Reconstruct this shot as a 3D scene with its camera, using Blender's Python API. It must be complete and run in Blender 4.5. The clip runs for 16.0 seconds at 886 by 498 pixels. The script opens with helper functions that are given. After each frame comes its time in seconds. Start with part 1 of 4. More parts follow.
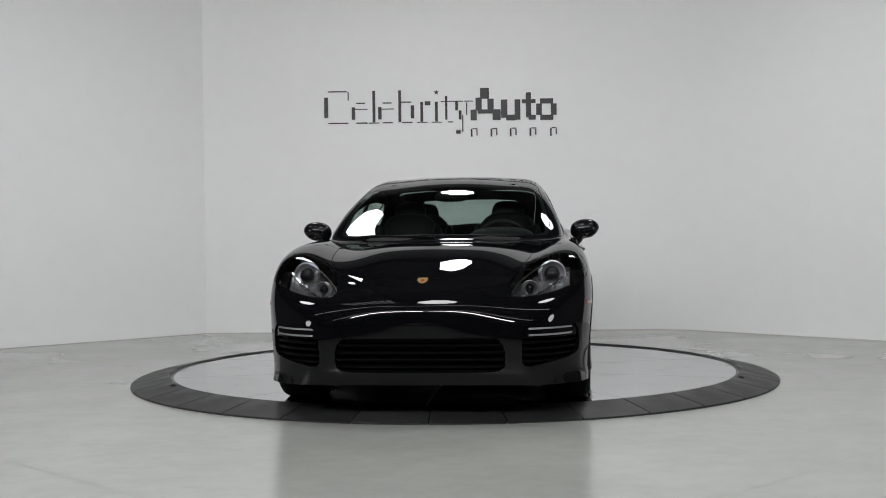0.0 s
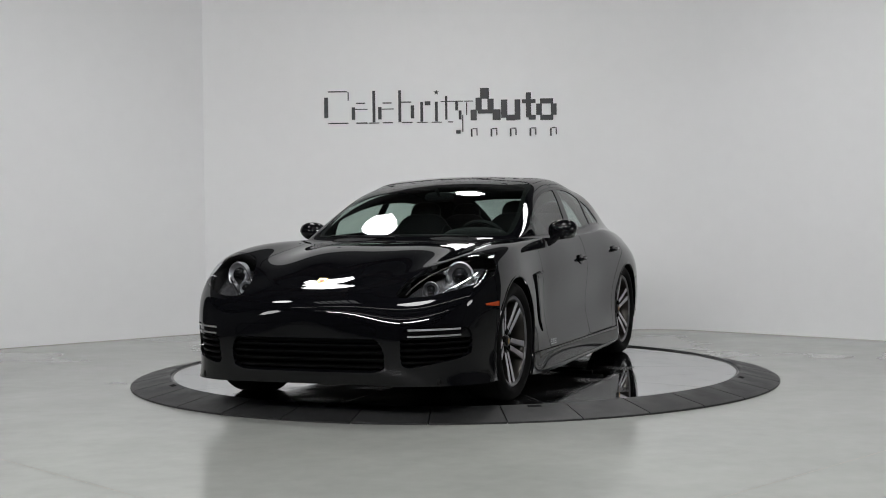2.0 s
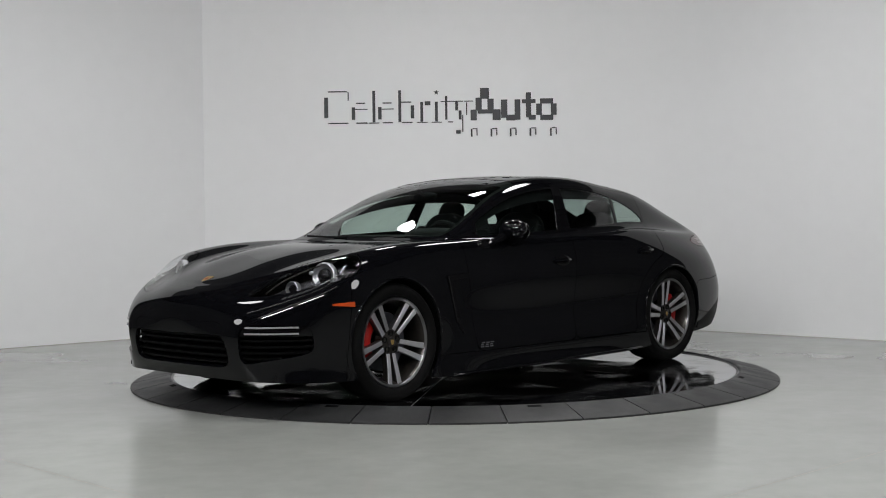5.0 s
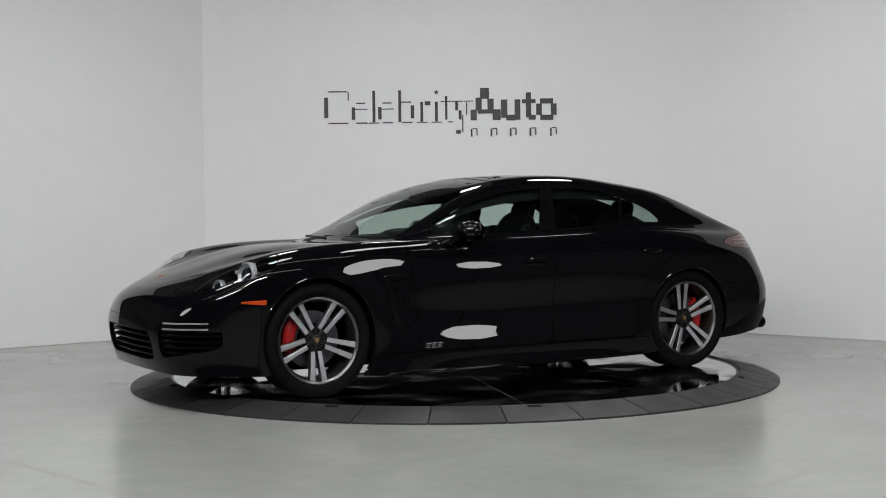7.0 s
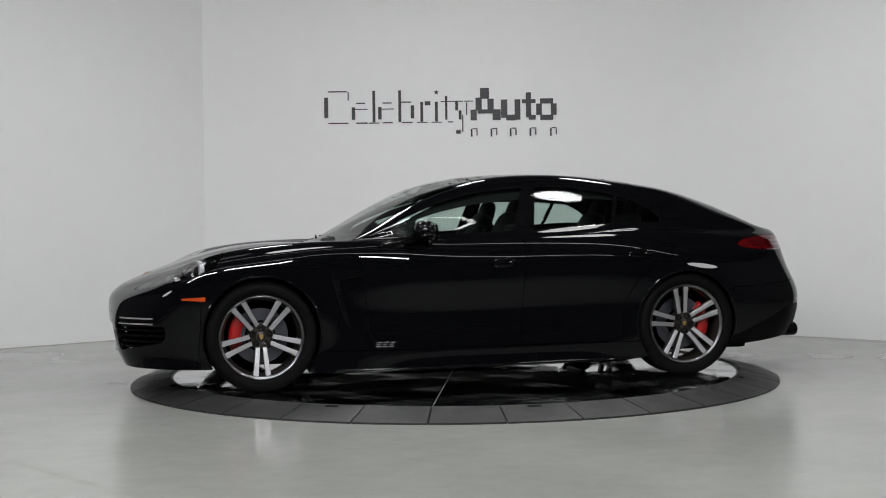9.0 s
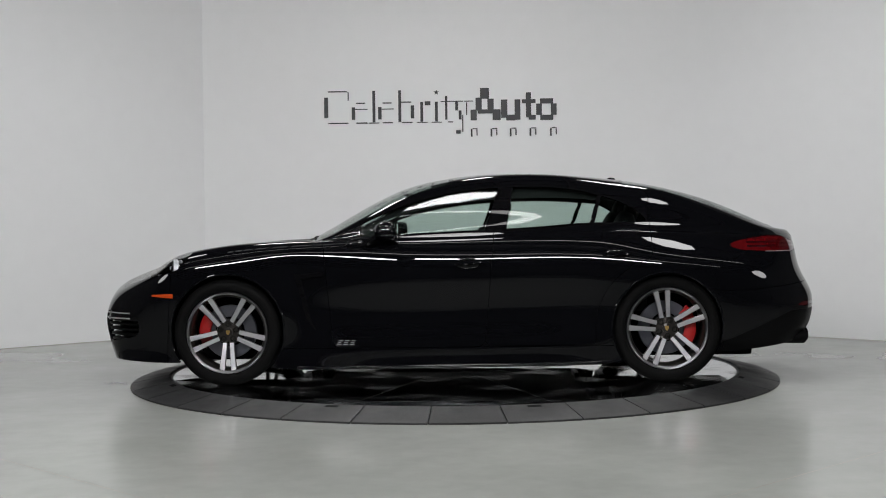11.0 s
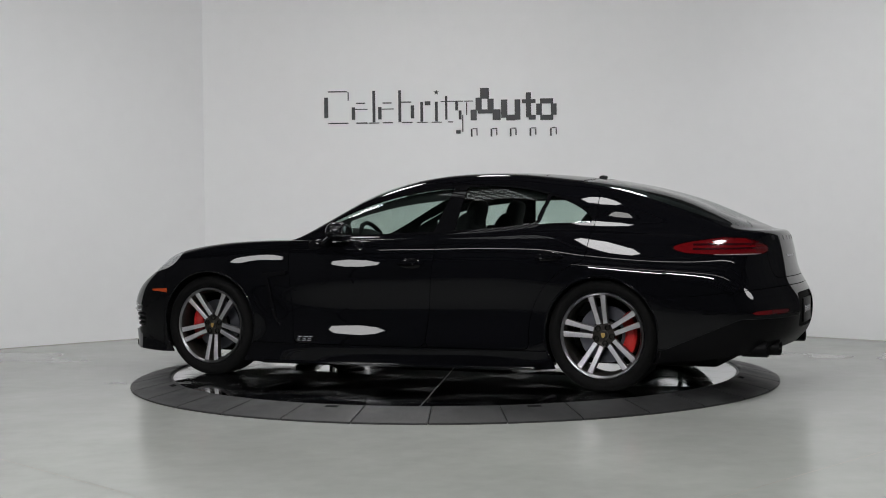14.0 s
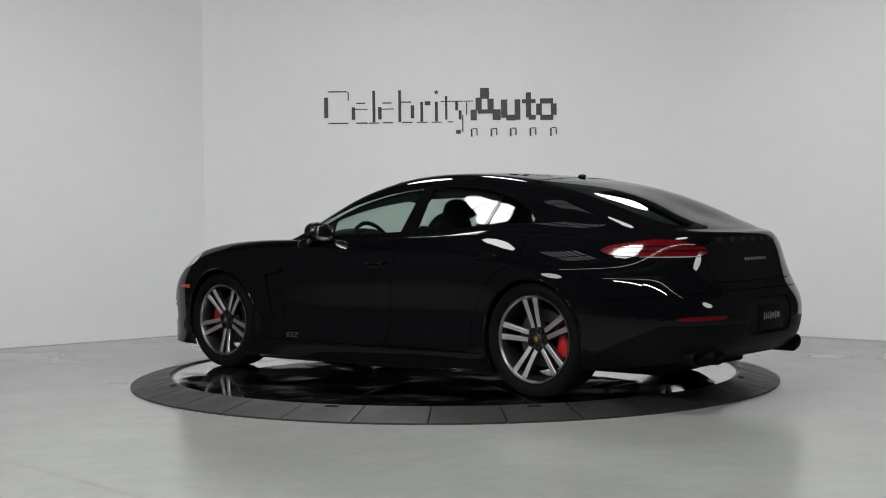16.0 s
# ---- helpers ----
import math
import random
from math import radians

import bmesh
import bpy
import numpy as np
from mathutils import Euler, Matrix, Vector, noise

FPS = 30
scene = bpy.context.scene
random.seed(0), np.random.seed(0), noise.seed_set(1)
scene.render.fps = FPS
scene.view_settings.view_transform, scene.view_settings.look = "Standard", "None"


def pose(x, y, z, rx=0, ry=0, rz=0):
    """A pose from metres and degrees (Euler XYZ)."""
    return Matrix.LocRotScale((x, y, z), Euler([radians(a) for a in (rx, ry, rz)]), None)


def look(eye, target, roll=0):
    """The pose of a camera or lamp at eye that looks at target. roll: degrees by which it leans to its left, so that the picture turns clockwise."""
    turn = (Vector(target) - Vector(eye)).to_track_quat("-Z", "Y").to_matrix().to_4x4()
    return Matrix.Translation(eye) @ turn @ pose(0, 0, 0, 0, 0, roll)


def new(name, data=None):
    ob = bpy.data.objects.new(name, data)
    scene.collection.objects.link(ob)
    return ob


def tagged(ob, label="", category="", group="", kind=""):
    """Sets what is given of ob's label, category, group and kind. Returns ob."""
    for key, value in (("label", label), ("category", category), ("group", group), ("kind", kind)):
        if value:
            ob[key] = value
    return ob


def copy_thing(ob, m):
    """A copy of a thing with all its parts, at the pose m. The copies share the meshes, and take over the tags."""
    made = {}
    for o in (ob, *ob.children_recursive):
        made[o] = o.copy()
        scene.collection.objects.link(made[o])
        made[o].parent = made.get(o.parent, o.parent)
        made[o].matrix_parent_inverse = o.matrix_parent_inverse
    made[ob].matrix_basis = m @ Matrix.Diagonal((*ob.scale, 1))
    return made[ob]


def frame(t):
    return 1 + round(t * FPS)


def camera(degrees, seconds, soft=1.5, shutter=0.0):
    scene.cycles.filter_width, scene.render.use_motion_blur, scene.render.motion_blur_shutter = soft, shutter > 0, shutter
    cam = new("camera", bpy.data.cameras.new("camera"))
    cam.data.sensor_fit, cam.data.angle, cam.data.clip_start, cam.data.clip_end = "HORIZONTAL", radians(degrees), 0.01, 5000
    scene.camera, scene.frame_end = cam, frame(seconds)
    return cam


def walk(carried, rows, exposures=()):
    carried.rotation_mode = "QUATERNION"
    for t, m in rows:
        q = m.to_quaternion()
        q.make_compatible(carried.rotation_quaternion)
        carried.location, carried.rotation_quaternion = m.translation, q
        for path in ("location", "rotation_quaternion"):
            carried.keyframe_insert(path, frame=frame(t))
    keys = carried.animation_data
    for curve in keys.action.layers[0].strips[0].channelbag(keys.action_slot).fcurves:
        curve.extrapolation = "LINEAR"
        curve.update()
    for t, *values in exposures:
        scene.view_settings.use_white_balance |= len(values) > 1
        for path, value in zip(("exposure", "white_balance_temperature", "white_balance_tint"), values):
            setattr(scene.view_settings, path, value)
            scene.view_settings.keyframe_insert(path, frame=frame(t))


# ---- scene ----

# ================= camera =================
cam = camera(38.575, 16.0, soft=1.0)
EYE = (0.0, -9.314, 1.059)
AIM = (-0.0738, 0.0, 0.8751)
walk(cam, [(0.0, look(EYE, AIM, -0.672)), (16.0, look(EYE, AIM, -0.672))])
scene.view_settings.exposure = -0.025

# ================= world and lamps =================
world = bpy.data.worlds.new("hall_dark")
world.use_nodes = True
world.node_tree.nodes["Background"].inputs[0].default_value = (0.01, 0.01, 0.011, 1)
world.node_tree.nodes["Background"].inputs[1].default_value = 1.0
scene.world = world
SOFTBOX_POWER = 21.0
FLOOR_Z = -0.055


# ================= materials =================
def nodes_of(name):
    m = bpy.data.materials.new(name)
    m.use_nodes = True
    nt = m.node_tree
    return m, nt, nt.nodes["Principled BSDF"]


def mat(name, color, rough=0.5, metal=0.0, coat=0.0, spec=0.5, grain=0.0, scale=30.0, bump=0.0, wear=0.0, bump_scale=None):
    """Principled surface with colour variation at two scales, uneven gloss and fine relief."""
    m, nt, b = nodes_of(name)
    b.inputs["Base Color"].default_value = (*color, 1)
    b.inputs["Roughness"].default_value = rough
    b.inputs["Metallic"].default_value = metal
    b.inputs["Specular IOR Level"].default_value = spec
    b.inputs["Coat Weight"].default_value = coat
    b.inputs["Coat Roughness"].default_value = 0.012
    b.inputs["Coat IOR"].default_value = 1.38
    tc = nt.nodes.new("ShaderNodeTexCoord")
    if grain > 0 or wear > 0:
        n1 = nt.nodes.new("ShaderNodeTexNoise")
        n1.inputs["Scale"].default_value, n1.inputs["Detail"].default_value = scale, 6
        n2 = nt.nodes.new("ShaderNodeTexNoise")
        n2.inputs["Scale"].default_value, n2.inputs["Detail"].default_value = scale / 14, 4
        nt.links.new(tc.outputs["Object"], n1.inputs["Vector"])
        nt.links.new(tc.outputs["Object"], n2.inputs["Vector"])
        mix = nt.nodes.new("ShaderNodeMath")
        mix.operation = "ADD"
        nt.links.new(n1.outputs["Fac"], mix.inputs[0])
        nt.links.new(n2.outputs["Fac"], mix.inputs[1])
        ramp = nt.nodes.new("ShaderNodeMapRange")
        ramp.inputs["From Min"].default_value, ramp.inputs["From Max"].default_value = 0.7, 1.3
        ramp.inputs["To Min"].default_value, ramp.inputs["To Max"].default_value = 1 - grain, 1 + grain
        nt.links.new(mix.outputs[0], ramp.inputs["Value"])
        col = nt.nodes.new("ShaderNodeVectorMath")
        col.operation = "SCALE"
        col.inputs[0].default_value = color
        nt.links.new(ramp.outputs[0], col.inputs["Scale"])
        nt.links.new(col.outputs[0], b.inputs["Base Color"])
        rr = nt.nodes.new("ShaderNodeMapRange")
        rr.inputs["From Min"].default_value, rr.inputs["From Max"].default_value = 0.35, 0.65
        rr.inputs["To Min"].default_value, rr.inputs["To Max"].default_value = max(0.0, rough - wear), min(1.0, rough + wear)
        nt.links.new(n2.outputs["Fac"], rr.inputs["Value"])
        nt.links.new(rr.outputs[0], b.inputs["Roughness"])
    if bump > 0:
        nb = nt.nodes.new("ShaderNodeTexNoise")
        nb.inputs["Scale"].default_value, nb.inputs["Detail"].default_value = bump_scale or scale * 3, 5
        nt.links.new(tc.outputs["Object"], nb.inputs["Vector"])
        bp = nt.nodes.new("ShaderNodeBump")
        bp.inputs["Strength"].default_value, bp.inputs["Distance"].default_value = bump, 0.004
        nt.links.new(nb.outputs["Fac"], bp.inputs["Height"])
        nt.links.new(bp.outputs[0], b.inputs["Normal"])
    return m


def glass(name, tint, base=0.06):
    """A thin pane: it lets tinted light straight through and mirrors by Fresnel."""
    m = bpy.data.materials.new(name)
    m.use_nodes = True
    nt = m.node_tree
    nt.nodes.clear()
    out = nt.nodes.new("ShaderNodeOutputMaterial")
    tr = nt.nodes.new("ShaderNodeBsdfTransparent")
    tr.inputs[0].default_value = (*tint, 1)
    gl = nt.nodes.new("ShaderNodeBsdfGlossy")
    gl.inputs["Roughness"].default_value = 0.01
    lw = nt.nodes.new("ShaderNodeLayerWeight")
    lw.inputs["Blend"].default_value = 0.5
    pw = nt.nodes.new("ShaderNodeMath")
    pw.operation = "POWER"
    pw.inputs[1].default_value = 5.0
    nt.links.new(lw.outputs["Facing"], pw.inputs[0])
    fr = nt.nodes.new("ShaderNodeMath")
    fr.operation, fr.use_clamp = "MULTIPLY_ADD", True
    fr.inputs[1].default_value, fr.inputs[2].default_value = 1 - base, base
    nt.links.new(pw.outputs[0], fr.inputs[0])
    mx = nt.nodes.new("ShaderNodeMixShader")
    nt.links.new(fr.outputs[0], mx.inputs[0])
    nt.links.new(tr.outputs[0], mx.inputs[1])
    nt.links.new(gl.outputs[0], mx.inputs[2])
    nt.links.new(mx.outputs[0], out.inputs[0])
    return m


def glow(name, color, strength):
    m, nt, b = nodes_of(name)
    b.inputs["Base Color"].default_value = (0.8, 0.8, 0.8, 1)
    b.inputs["Emission Color"].default_value = (*color, 1)
    b.inputs["Emission Strength"].default_value = strength
    return m


M_WALL = mat("white_wall_paint", (0.80, 0.805, 0.81), 0.55, grain=0.014, scale=6, bump=0.10, wear=0.05, bump_scale=60)
M_FLOOR = mat("grey_epoxy_floor", (0.332, 0.342, 0.322), 0.20, grain=0.06, scale=9, bump=0.05, wear=0.06, bump_scale=7, coat=0.0)
M_JOINT = mat("floor_joint_filler", (0.20, 0.18, 0.16), 0.8, grain=0.2, scale=40)
M_FOOT_LINE = mat("wall_foot_line", (0.40, 0.38, 0.35), 0.8, grain=0.3, scale=12)
M_CEIL = mat("dark_ceiling_paint", (0.07, 0.07, 0.073), 0.8, grain=0.1, scale=5)
M_BEAM = mat("brown_steel_beam", (0.03, 0.02, 0.017), 0.6, grain=0.15, scale=10)
M_HALL = mat("dim_hall_wall", (0.085, 0.085, 0.088), 0.7, grain=0.1, scale=4)
M_HALL_FAR = mat("grey_hall_wall", (0.17, 0.17, 0.175), 0.7, grain=0.25, scale=2.5)
M_RING = mat("black_rubber_ramp", (0.018, 0.0182, 0.0190), 0.50, grain=0.25, scale=45, bump=0.35, wear=0.10)


def vary_pieces(m, amount):
    """Lets pieces of one kind differ a little in brightness."""
    nt = m.node_tree
    b = nt.nodes["Principled BSDF"]
    src = b.inputs["Base Color"].links[0].from_socket
    info = nt.nodes.new("ShaderNodeObjectInfo")
    rng = nt.nodes.new("ShaderNodeMapRange")
    rng.inputs["To Min"].default_value, rng.inputs["To Max"].default_value = 1 - amount, 1 + amount
    nt.links.new(info.outputs["Random"], rng.inputs["Value"])
    sc = nt.nodes.new("ShaderNodeVectorMath")
    sc.operation = "SCALE"
    nt.links.new(src, sc.inputs[0])
    nt.links.new(rng.outputs[0], sc.inputs["Scale"])
    nt.links.new(sc.outputs[0], b.inputs["Base Color"])


vary_pieces(M_RING, 0.28)
M_LIP = mat("turntable_steel_lip", (0.25, 0.25, 0.25), 0.35, metal=1.0, grain=0.1, scale=40)
M_SEAM = mat("pale_seam", (0.22, 0.22, 0.22), 0.6, grain=0.2, scale=60)


def dusty_mirror():
    """Polished dark plate with specks of dust, smears and tyre dirt."""
    m, nt, b = nodes_of("dusty_mirror_plate")
    tc = nt.nodes.new("ShaderNodeTexCoord")
    speck = nt.nodes.new("ShaderNodeTexVoronoi")
    speck.inputs["Scale"].default_value = 30
    smear = nt.nodes.new("ShaderNodeTexNoise")
    smear.inputs["Scale"].default_value, smear.inputs["Detail"].default_value = 2.2, 8
    for n in (speck, smear):
        nt.links.new(tc.outputs["Object"], n.inputs["Vector"])
    near = nt.nodes.new("ShaderNodeMapRange")
    near.inputs["From Min"].default_value, near.inputs["From Max"].default_value = 0.20, 0.04
    nt.links.new(speck.outputs["Distance"], near.inputs["Value"])
    patch = nt.nodes.new("ShaderNodeMapRange")
    patch.inputs["From Min"].default_value, patch.inputs["From Max"].default_value = 0.47, 0.62
    nt.links.new(smear.outputs["Fac"], patch.inputs["Value"])
    dust = nt.nodes.new("ShaderNodeMath")
    dust.operation = "MULTIPLY"
    nt.links.new(near.outputs[0], dust.inputs[0])
    nt.links.new(patch.outputs[0], dust.inputs[1])
    metal = nt.nodes.new("ShaderNodeMapRange")
    metal.inputs["To Min"].default_value, metal.inputs["To Max"].default_value = 1.0, 0.35
    nt.links.new(dust.outputs[0], metal.inputs["Value"])
    nt.links.new(metal.outputs[0], b.inputs["Metallic"])
    rough = nt.nodes.new("ShaderNodeMapRange")
    rough.inputs["To Min"].default_value, rough.inputs["To Max"].default_value = 0.025, 0.20
    nt.links.new(patch.outputs[0], rough.inputs["Value"])
    nt.links.new(rough.outputs[0], b.inputs["Roughness"])
    b.inputs["Base Color"].default_value = (0.58, 0.59, 0.60, 1)
    return m


M_DISC = dusty_mirror()
M_SIGN = mat("black_sign_plastic", (0.012, 0.013, 0.016), 0.45, grain=0.1, scale=50)
M_LAMP = glow("softbox_fabric", (1.0, 0.994, 1.0), SOFTBOX_POWER)
M_LAMP_DIM = glow("dimmed_softbox_fabric", (1.0, 0.994, 1.0), 14.0)
# face of the bars added to brighten the white walls
M_SPOT = glow("added_wash_face", (1.0, 0.994, 1.0), 130.0)
M_TUBE = glow("lamp_tube", (1.0, 0.98, 0.97), 10.0)
M_SKY = glow("skylight_pane", (0.96, 0.98, 1.0), 1.7)
M_PAINT = mat("black_car_paint", (0.0022, 0.0023, 0.0030), 0.2, coat=0.9, spec=0.0, grain=0.2, scale=300, wear=0.02)
M_SHELL = mat("black_inner_shell", (0.006, 0.006, 0.006), 0.9, spec=0.1)
M_PLASTIC = mat("black_plastic", (0.003, 0.003, 0.0033), 0.42, spec=0.06, grain=0.15, scale=120, bump=0.1)
M_GLOSS = mat("gloss_black_trim", (0.003, 0.003, 0.0035), 0.15, coat=0.8, spec=0.0)
M_RUBBER = mat("tyre_rubber", (0.0042, 0.0042, 0.0042), 0.7, spec=0.05, grain=0.2, scale=60, bump=0.15, wear=0.08)
M_GLASS = glass("green_tinted_glass", (0.70, 0.80, 0.755))
M_DARKGLASS = glass("dark_tinted_glass", (0.52, 0.60, 0.58))
M_LENS = glass("clear_lamp_lens", (0.93, 0.94, 0.95))
M_CHROME = mat("bright_chrome", (0.75, 0.75, 0.76), 0.10, metal=1.0)
M_ALLOY = mat("machined_alloy", (0.52, 0.52, 0.54), 0.42, metal=1.0, grain=0.05, scale=200)
M_LIPALLOY = mat("grey_rim_lip", (0.20, 0.20, 0.205), 0.30, metal=1.0, grain=0.06, scale=120)
M_DARKALLOY = mat("dark_grey_alloy", (0.032, 0.029, 0.026), 0.30, metal=0.7, grain=0.1, scale=80)
M_STEEL = mat("brake_disc_steel", (0.14, 0.145, 0.17), 0.36, metal=1.0, grain=0.08, scale=90)
M_RED = mat("red_caliper_paint", (0.40, 0.010, 0.010), 0.3, coat=0.4, grain=0.08, scale=40)
M_REDLENS = mat("red_lamp_lens", (0.075, 0.0018, 0.003), 0.10, coat=0.3, grain=0.15, scale=30)
M_DARKRED = mat("dark_red_lamp_band", (0.02, 0.001, 0.002), 0.08, coat=1.0)
M_ORANGE = mat("orange_lamp_lens", (0.42, 0.055, 0.010), 0.15, coat=0.8, grain=0.1, scale=60)
M_SLAT = mat("satin_black_slat", (0.002, 0.002, 0.002), 0.32, spec=0.04)
M_DRL = mat("smoked_light_strip", (0.22, 0.22, 0.225), 0.18, coat=0.8)
M_LAMPBOWL = mat("lamp_bowl", (0.28, 0.28, 0.29), 0.24, metal=0.9, grain=0.2, scale=40)
M_DARKSCRIPT = mat("dark_chrome_letter", (0.09, 0.09, 0.095), 0.2, metal=0.9)
M_CLEARBAR = mat("white_lamp_bar", (0.30, 0.30, 0.31), 0.3, coat=0.8)
M_LEATHER = mat("black_leather", (0.0055, 0.0055, 0.006), 0.55, spec=0.12, grain=0.15, scale=90, bump=0.2)
M_GOLD = mat("gold_crest", (0.55, 0.36, 0.12), 0.3, metal=0.9, grain=0.2, scale=150)
M_CRESTRED = mat("crest_red", (0.3, 0.03, 0.02), 0.35)
M_SCRIPT = mat("silver_script", (0.55, 0.56, 0.58), 0.25, metal=0.9)


# ================= mesh helpers =================
def finish(me, material, smooth=True):
    me.materials.append(material)
    if smooth:
        me.polygons.foreach_set("use_smooth", [True] * len(me.polygons))


def part(name, bm, material, parent=None, label="", m=None, smooth=True, sharp=35):
    """Links a bmesh as one mesh object under a thing or a part."""
    me = bpy.data.meshes.new(name)
    bm.normal_update()
    for e in bm.edges:
        if len(e.link_faces) == 2 and e.calc_face_angle(0) > radians(sharp):
            e.smooth = False
    smooth = smooth and any(e.smooth for e in bm.edges)
    bm.to_mesh(me)
    bm.free()
    finish(me, material, smooth)
    ob = new(name, me)
    if parent is not None:
        ob.parent = parent
    if m is not None:
        ob.matrix_basis = m
    if label:
        ob["label"] = label
    return ob


def box(sx, sy, sz, c=(0, 0, 0), bev=0.0, seg=2, bm=None, rot=None):
    bm = bm or bmesh.new()
    m = Matrix.Translation(c)
    if rot is not None:
        m = m @ rot
    r = bmesh.ops.create_cube(bm, size=1, matrix=m @ Matrix.Diagonal((sx, sy, sz, 1)))
    if bev > 0:
        es = list({e for v in r["verts"] for e in v.link_edges})
        bmesh.ops.bevel(bm, geom=es, offset=bev, segments=seg, affect="EDGES", profile=0.6)
    return bm


def lathe(profile, n=48, axis="y", bm=None, m=None):
    """Turns (radius, along) pairs about an axis."""
    bm = bm or bmesh.new()
    rings = []
    for r, a in profile:
        ring = []
        for i in range(n):
            t = 2 * math.pi * i / n
            c, s = r * math.cos(t), r * math.sin(t)
            p = {"y": (c, a, s), "x": (a, c, s), "z": (c, s, a)}[axis]
            ring.append(bm.verts.new(m @ Vector(p) if m else p))
        rings.append(ring)
    for a, b in zip(rings, rings[1:]):
        for i in range(n):
            j = (i + 1) % n
            bm.faces.new((a[i], a[j], b[j], b[i]))
    bmesh.ops.recalc_face_normals(bm, faces=bm.faces)
    return bm


def prism(points, depth, m=None, bev=0.0, bm=None):
    """A flat outline in x, z pushed along y."""
    bm = bm or bmesh.new()
    m = m or Matrix()
    a = [bm.verts.new(m @ Vector((x, 0, z))) for x, z in points]
    b = [bm.verts.new(m @ Vector((x, depth, z))) for x, z in points]
    bm.faces.new(a)
    bm.faces.new(list(reversed(b)))
    n = len(a)
    fs = [bm.faces.new((a[i], b[i], b[(i + 1) % n], a[(i + 1) % n])) for i in range(n)]
    bmesh.ops.recalc_face_normals(bm, faces=bm.faces)
    if bev > 0:
        bmesh.ops.bevel(bm, geom=[e for e in bm.edges], offset=bev, segments=1, affect="EDGES")
    return bm


def tube(points, r, n=8, bm=None):
    """A round bar along points."""
    bm = bm or bmesh.new()
    pts = [Vector(p) for p in points]
    rings = []
    for i, p in enumerate(pts):
        d = (pts[min(i + 1, len(pts) - 1)] - pts[max(i - 1, 0)]).normalized()
        u = d.cross(Vector((0.13, 0.2, 0.97))).normalized()
        w = d.cross(u)
        rings.append([bm.verts.new(p + r * (math.cos(2 * math.pi * k / n) * u + math.sin(2 * math.pi * k / n) * w)) for k in range(n)])
    for a, b in zip(rings, rings[1:]):
        for k in range(n):
            bm.faces.new((a[k], a[(k + 1) % n], b[(k + 1) % n], b[k]))
    bm.faces.new(rings[0])
    bm.faces.new(list(reversed(rings[-1])))
    bmesh.ops.recalc_face_normals(bm, faces=bm.faces)
    return bm


def blob(rx, ry, rz, c=(0, 0, 0), power=2.0, n=20, bm=None, rot=None):
    """A rounded, slightly squared form."""
    bm = bm or bmesh.new()
    r = bmesh.ops.create_uvsphere(bm, u_segments=n, v_segments=n // 2 + 2, radius=1)
    for v in r["verts"]:
        q = [math.copysign(abs(k) ** (2 / power), k) for k in v.co]
        p = Vector((q[0] * rx, q[1] * ry, q[2] * rz))
        if rot is not None:
            p = rot @ p
        v.co = p + Vector(c)
    return bm


# ================= the hall =================
BACK_L, BACK_R = Vector((-2.581, 3.863)), Vector((2.255, 3.751))
LEFT_END, RIGHT_END = Vector((-4.85, 1.842)), Vector((4.75, 1.481))
WALL_H = 4.9
WHITE_H = 3.42


def wall_strip(name, pts, h, t, material, label, base=FLOOR_Z - 0.02):
    """An upright wall of thickness t along a plan line; its thickness lies on the right of the line."""
    bm = bmesh.new()
    pts = [Vector(p) for p in pts]
    off = []
    for i, p in enumerate(pts):
        d = (pts[min(i + 1, len(pts) - 1)] - pts[max(i - 1, 0)]).normalized()
        off.append(p + Vector((d.y, -d.x)) * t)
    lo, hi = base, h
    q = [[bm.verts.new((p.x, p.y, z)) for p in row] for row in (pts, off) for z in (lo, hi)]
    for i in range(len(pts) - 1):
        bm.faces.new((q[0][i], q[0][i + 1], q[1][i + 1], q[1][i]))
        bm.faces.new((q[2][i], q[3][i], q[3][i + 1], q[2][i + 1]))
        bm.faces.new((q[1][i], q[1][i + 1], q[3][i + 1], q[3][i]))
        bm.faces.new((q[0][i], q[2][i], q[2][i + 1], q[0][i + 1]))
    for i in (0, len(pts) - 1):
        bm.faces.new((q[0][i], q[1][i], q[3][i], q[2][i]))
    bmesh.ops.recalc_face_normals(bm, faces=bm.faces)
    return tagged(part(name, bm, material), label, "wall", kind="structure")


